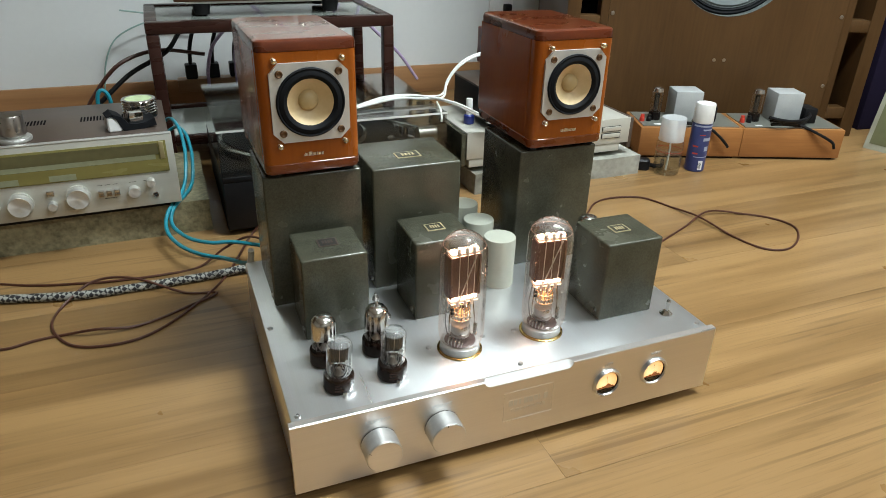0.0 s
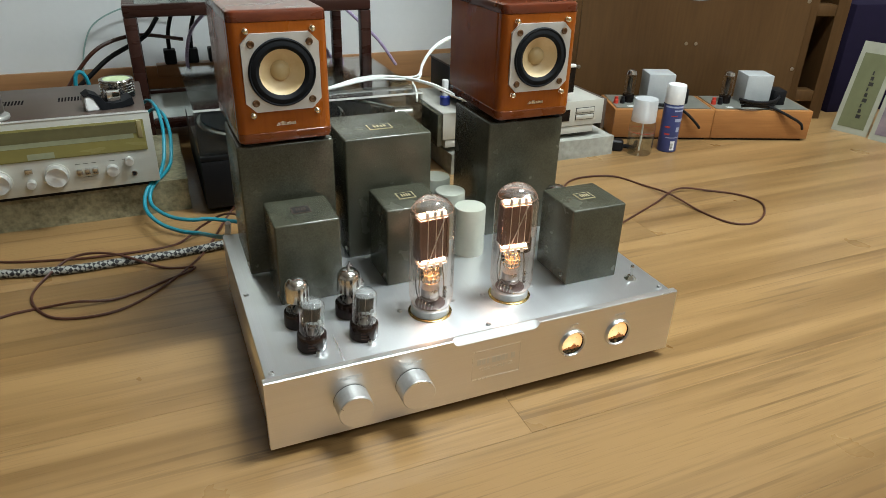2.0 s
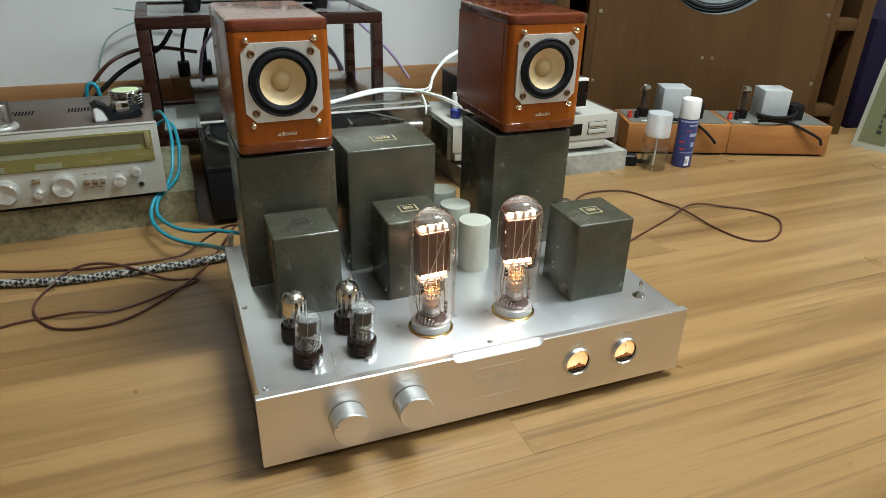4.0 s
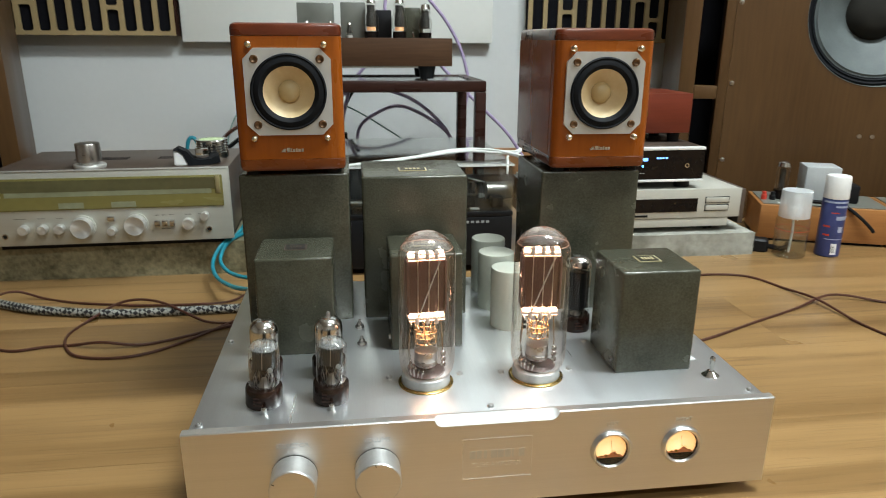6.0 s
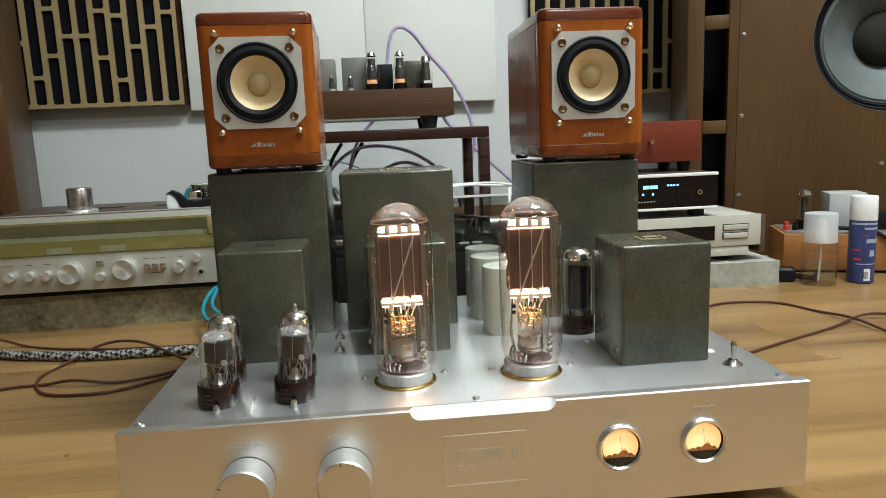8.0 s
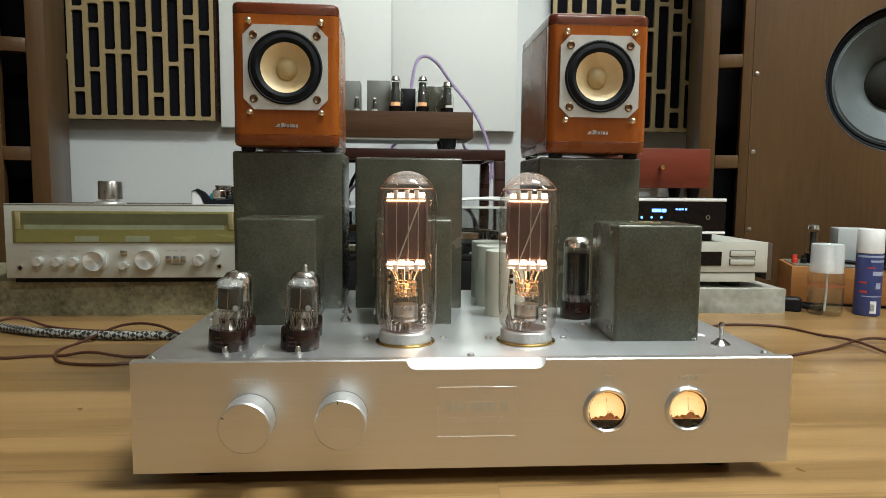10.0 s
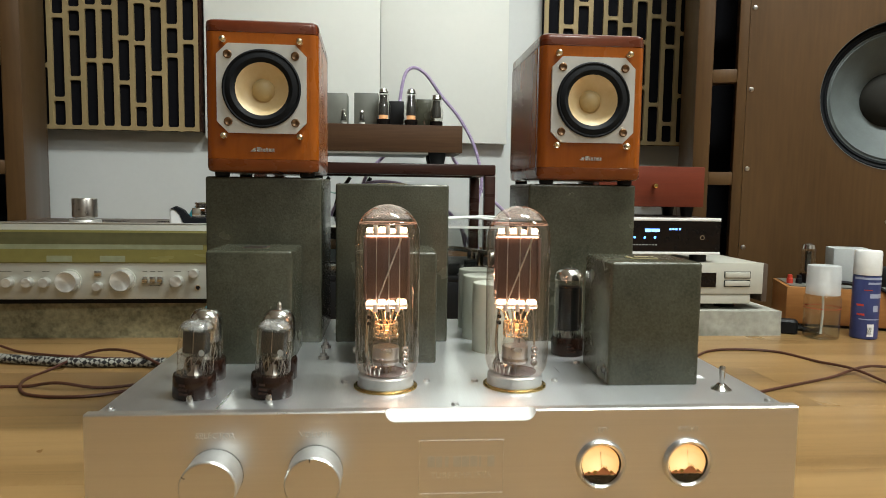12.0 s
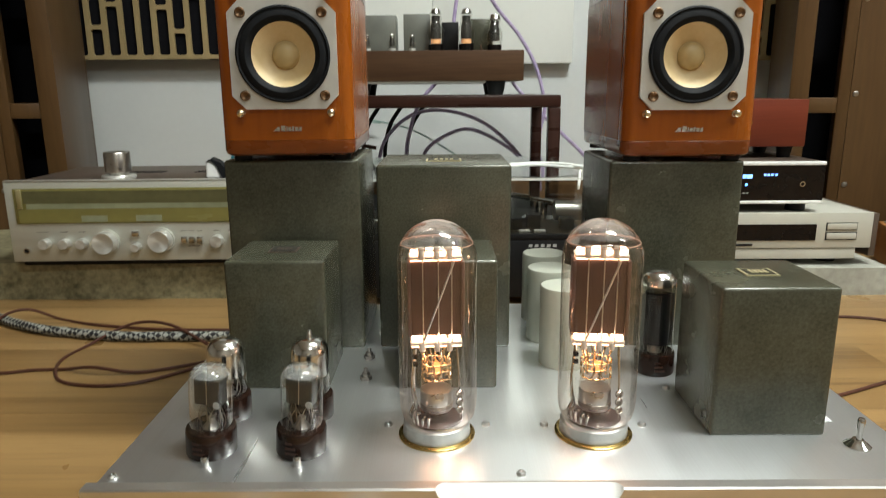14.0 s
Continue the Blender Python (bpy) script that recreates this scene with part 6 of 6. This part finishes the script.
for pts in ([(0.40, 1.465, 0.2045), (0.50, 1.50, 0.207), (0.60, 1.545, 0.214), (0.68, 1.545, 0.217), (0.75, 1.515, 0.205), (0.81, 1.497, 0.178), (0.88, 1.490, 0.155), (0.94, 1.49, 0.14)],
            [(0.42, 1.478, 0.2045), (0.52, 1.518, 0.208), (0.61, 1.560, 0.215), (0.68, 1.556, 0.215), (0.75, 1.523, 0.201), (0.81, 1.503, 0.172), (0.88, 1.495, 0.148), (0.94, 1.495, 0.13)],
            [(0.42, 1.472, 0.2042), (0.53, 1.515, 0.2085), (0.63, 1.542, 0.2150), (0.695, 1.536, 0.2120), (0.740, 1.552, 0.208), (0.762, 1.588, 0.224), (0.784, 1.602, 0.247), (0.812, 1.608, 0.266), (0.85, 1.62, 0.277), (0.92, 1.66, 0.272)],
            [(0.43, 1.482, 0.2042), (0.54, 1.528, 0.2090), (0.63, 1.553, 0.2155), (0.700, 1.548, 0.2130), (0.744, 1.566, 0.211), (0.768, 1.600, 0.229), (0.792, 1.614, 0.252), (0.820, 1.620, 0.270), (0.86, 1.63, 0.280), (0.92, 1.67, 0.274)]):
    cable("white_cable", pts, 0.0025, M_WHITEW, "smooth white cable trailing over the turntable lid")
cable("cable_tie", [(0.715, 1.523, 0.207), (0.708, 1.500, 0.209), (0.702, 1.470, 0.2065), (0.698, 1.452, 0.195), (0.697, 1.4505, 0.186)], 0.0022, M_WHITEW, "loose white tie hanging over the lid edge")
PY = 2.245
for pts in ([(0.512, 2.19, 0.47), (0.512, 2.20, 0.52), (0.526, 2.21, 0.592), (0.552, 2.22, 0.613), (0.588, 2.23, 0.595), (0.632, PY, 0.540), (0.685, PY, 0.478), (0.730, PY, 0.398), (0.755, PY, 0.301), (0.745, PY, 0.235), (0.74, PY, 0.15), (0.75, PY, 0.07)],
            [(0.302, PY, 0.10), (0.305, PY, 0.150), (0.329, PY, 0.218), (0.398, PY, 0.277), (0.488, PY, 0.288), (0.594, PY, 0.254), (0.686, PY, 0.172), (0.71, PY, 0.10)],
            [(0.380, PY, 0.10), (0.381, PY, 0.174), (0.395, PY, 0.247), (0.42, PY, 0.31), (0.460, PY, 0.356), (0.50, 2.19, 0.385)],
            [(0.425, PY, 0.10), (0.434, PY, 0.180), (0.502, PY, 0.228), (0.562, PY, 0.237), (0.638, PY, 0.202), (0.694, PY, 0.157), (0.73, PY, 0.09)],
            [(0.66, 2.19, 0.37), (0.676, PY, 0.350), (0.735, PY, 0.29), (0.80, PY, 0.229), (0.872, PY, 0.160), (0.93, PY, 0.08)]):
    cable("lilac_cable", pts, 0.0048, M_PURPLE, "lilac braided cable hanging behind the rack")
cable("thin_wire", [(0.10, 2.33, 0.30), (0.20, 2.32, 0.285), (0.27, 2.31, 0.265), (0.396, 2.30, 0.234), (0.52, 2.29, 0.163), (0.58, 2.29, 0.12)], 0.0022, M_GREENW, "thin pale green wire along the wall")
cable("thin_wire", [(0.02, 2.385, 0.07), (0.038, 2.385, 0.153), (0.072, 2.385, 0.214), (0.138, 2.385, 0.251), (0.20, 2.385, 0.262), (0.30, 2.385, 0.25)], 0.0022, M_GREENW, "thin pale green wire arching on the wall")
cable("dark_cable", [(-0.03, 2.20, 0.05), (0.012, 2.20, 0.111), (0.070, 2.20, 0.174), (0.129, 2.22, 0.200), (0.20, 2.235, 0.207), (0.30, 2.24, 0.19)], 0.0050, M_BROWNW, "dark brown cord arching behind the receiver")
cable("dark_cable", [(-0.02, 2.15, 0.06), (0.05, 2.15, 0.12), (0.11, 2.17, 0.165), (0.20, 2.19, 0.21), (0.24, 2.235, 0.25)], 0.0060, M_BLACK, "thick black cord rising behind the receiver")
t = thing("mains_plug", (1.272, 1.522, F), "black moulded mains plug lying on the floor", "plug", -30)
part("plug_body", stack(B(), -0.024, 0.018, -0.014, 0.014, 0.008, [(0.0, 0.003), (0.003, 0), (0.024, 0), (0.028, 0.004)]), M_BLACK, t)
part("strain_relief", sweep(B(), [(0.018, 0, 0.012), (0.034, 0.0, 0.010), (0.05, 0.02, 0.006), (0.06, 0.06, 0.005)], 0.0055, 8), M_BLACK, t)
t = thing("wall_outlet", (1.295, 2.42, 0.265), "white double wall outlet with a black plug", "outlet")
part("outlet_plate", box(B(), -0.045, 0.045, -0.010, 0, -0.03, 0.03, 0.003), M_WHITE, t)
part("outlet_plug", box(B(), 0.005, 0.030, -0.035, -0.0102, -0.012, 0.012, 0.004), M_BLACK, t)
for u0, k in ((LEN, 0), (LEN, 1), (LEN, 2), (0.0, 0)):
    cx, cy, rr = 1.313 + (u0 + 0.12) * c - 0.04 * s, 1.597 + (u0 + 0.12) * s + 0.04 * c, 0.042 + 0.005 * k
    cable("black_lead", [(cx + rr * 1.3 * math.cos(radians(a)), cy + rr * 0.55 * math.sin(radians(a)) - 0.012, F + 0.092 + 0.008 * k + 0.004 * math.sin(radians(a * 2 + 40 * k))) for a in range(180, 361 if u0 == 0 else 372, 24)], 0.0042, M_BLACK,
          "black lead coiled on the amplifier deck")
cx, cy = 1.313 + (LEN + 0.14) * c, 1.597 + (LEN + 0.14) * s
cable("black_lead", [(cx + 0.0, cy + 0.03, F + 0.095), (cx + 0.02, cy - 0.004, F + 0.088), (cx + 0.055, cy - 0.030, F + 0.070), (cx + 0.085, cy - 0.044, F + 0.052), (cx + 0.093, cy - 0.047, F + 0.036)], 0.0036, M_BLACK, "black lead hanging down the oak front")
cx, cy = 1.313 + 0.15 * c, 1.597 + 0.15 * s
cable("black_lead", [(cx + 0.0, cy + 0.03, F + 0.095), (cx + 0.02, cy - 0.004, F + 0.088), (cx + 0.045, cy - 0.026, F + 0.066), (cx + 0.065, cy - 0.036, F + 0.045), (cx + 0.072, cy - 0.038, F + 0.036)], 0.0036, M_BLACK, "black lead hanging down the oak front")

# ---- floor planks ----
rows_n = 24
PW, PL = (Y1 - Y0) / rows_n, 1.9
floor_ob = bpy.data.objects["floor"]
plank_meshes = {}


def plank_mesh(length):
    key = round(length, 3)
    if key not in plank_meshes:
        plank_meshes[key] = mesh_of("plank", box(B(), -length / 2 + 0.0001, length / 2 - 0.0001, -PW / 2 + 0.00012, PW / 2 - 0.00012, -0.0035, 0.0, 0.0001, 1), M_FLOOR)
    return plank_meshes[key]


for r in range(rows_n):
    y = Y0 + PW * (r + 0.5)
    x = X0 - ((r * 0.37) % 1.0) * PL
    while x < X1 - 0.01:
        a, b = max(x, X0), min(x + PL, X1)
        if b - a > 0.02:
            p = new("plank", plank_mesh(b - a))
            p.parent = floor_ob
            p.location = ((a + b) / 2, y, F)
        x += PL
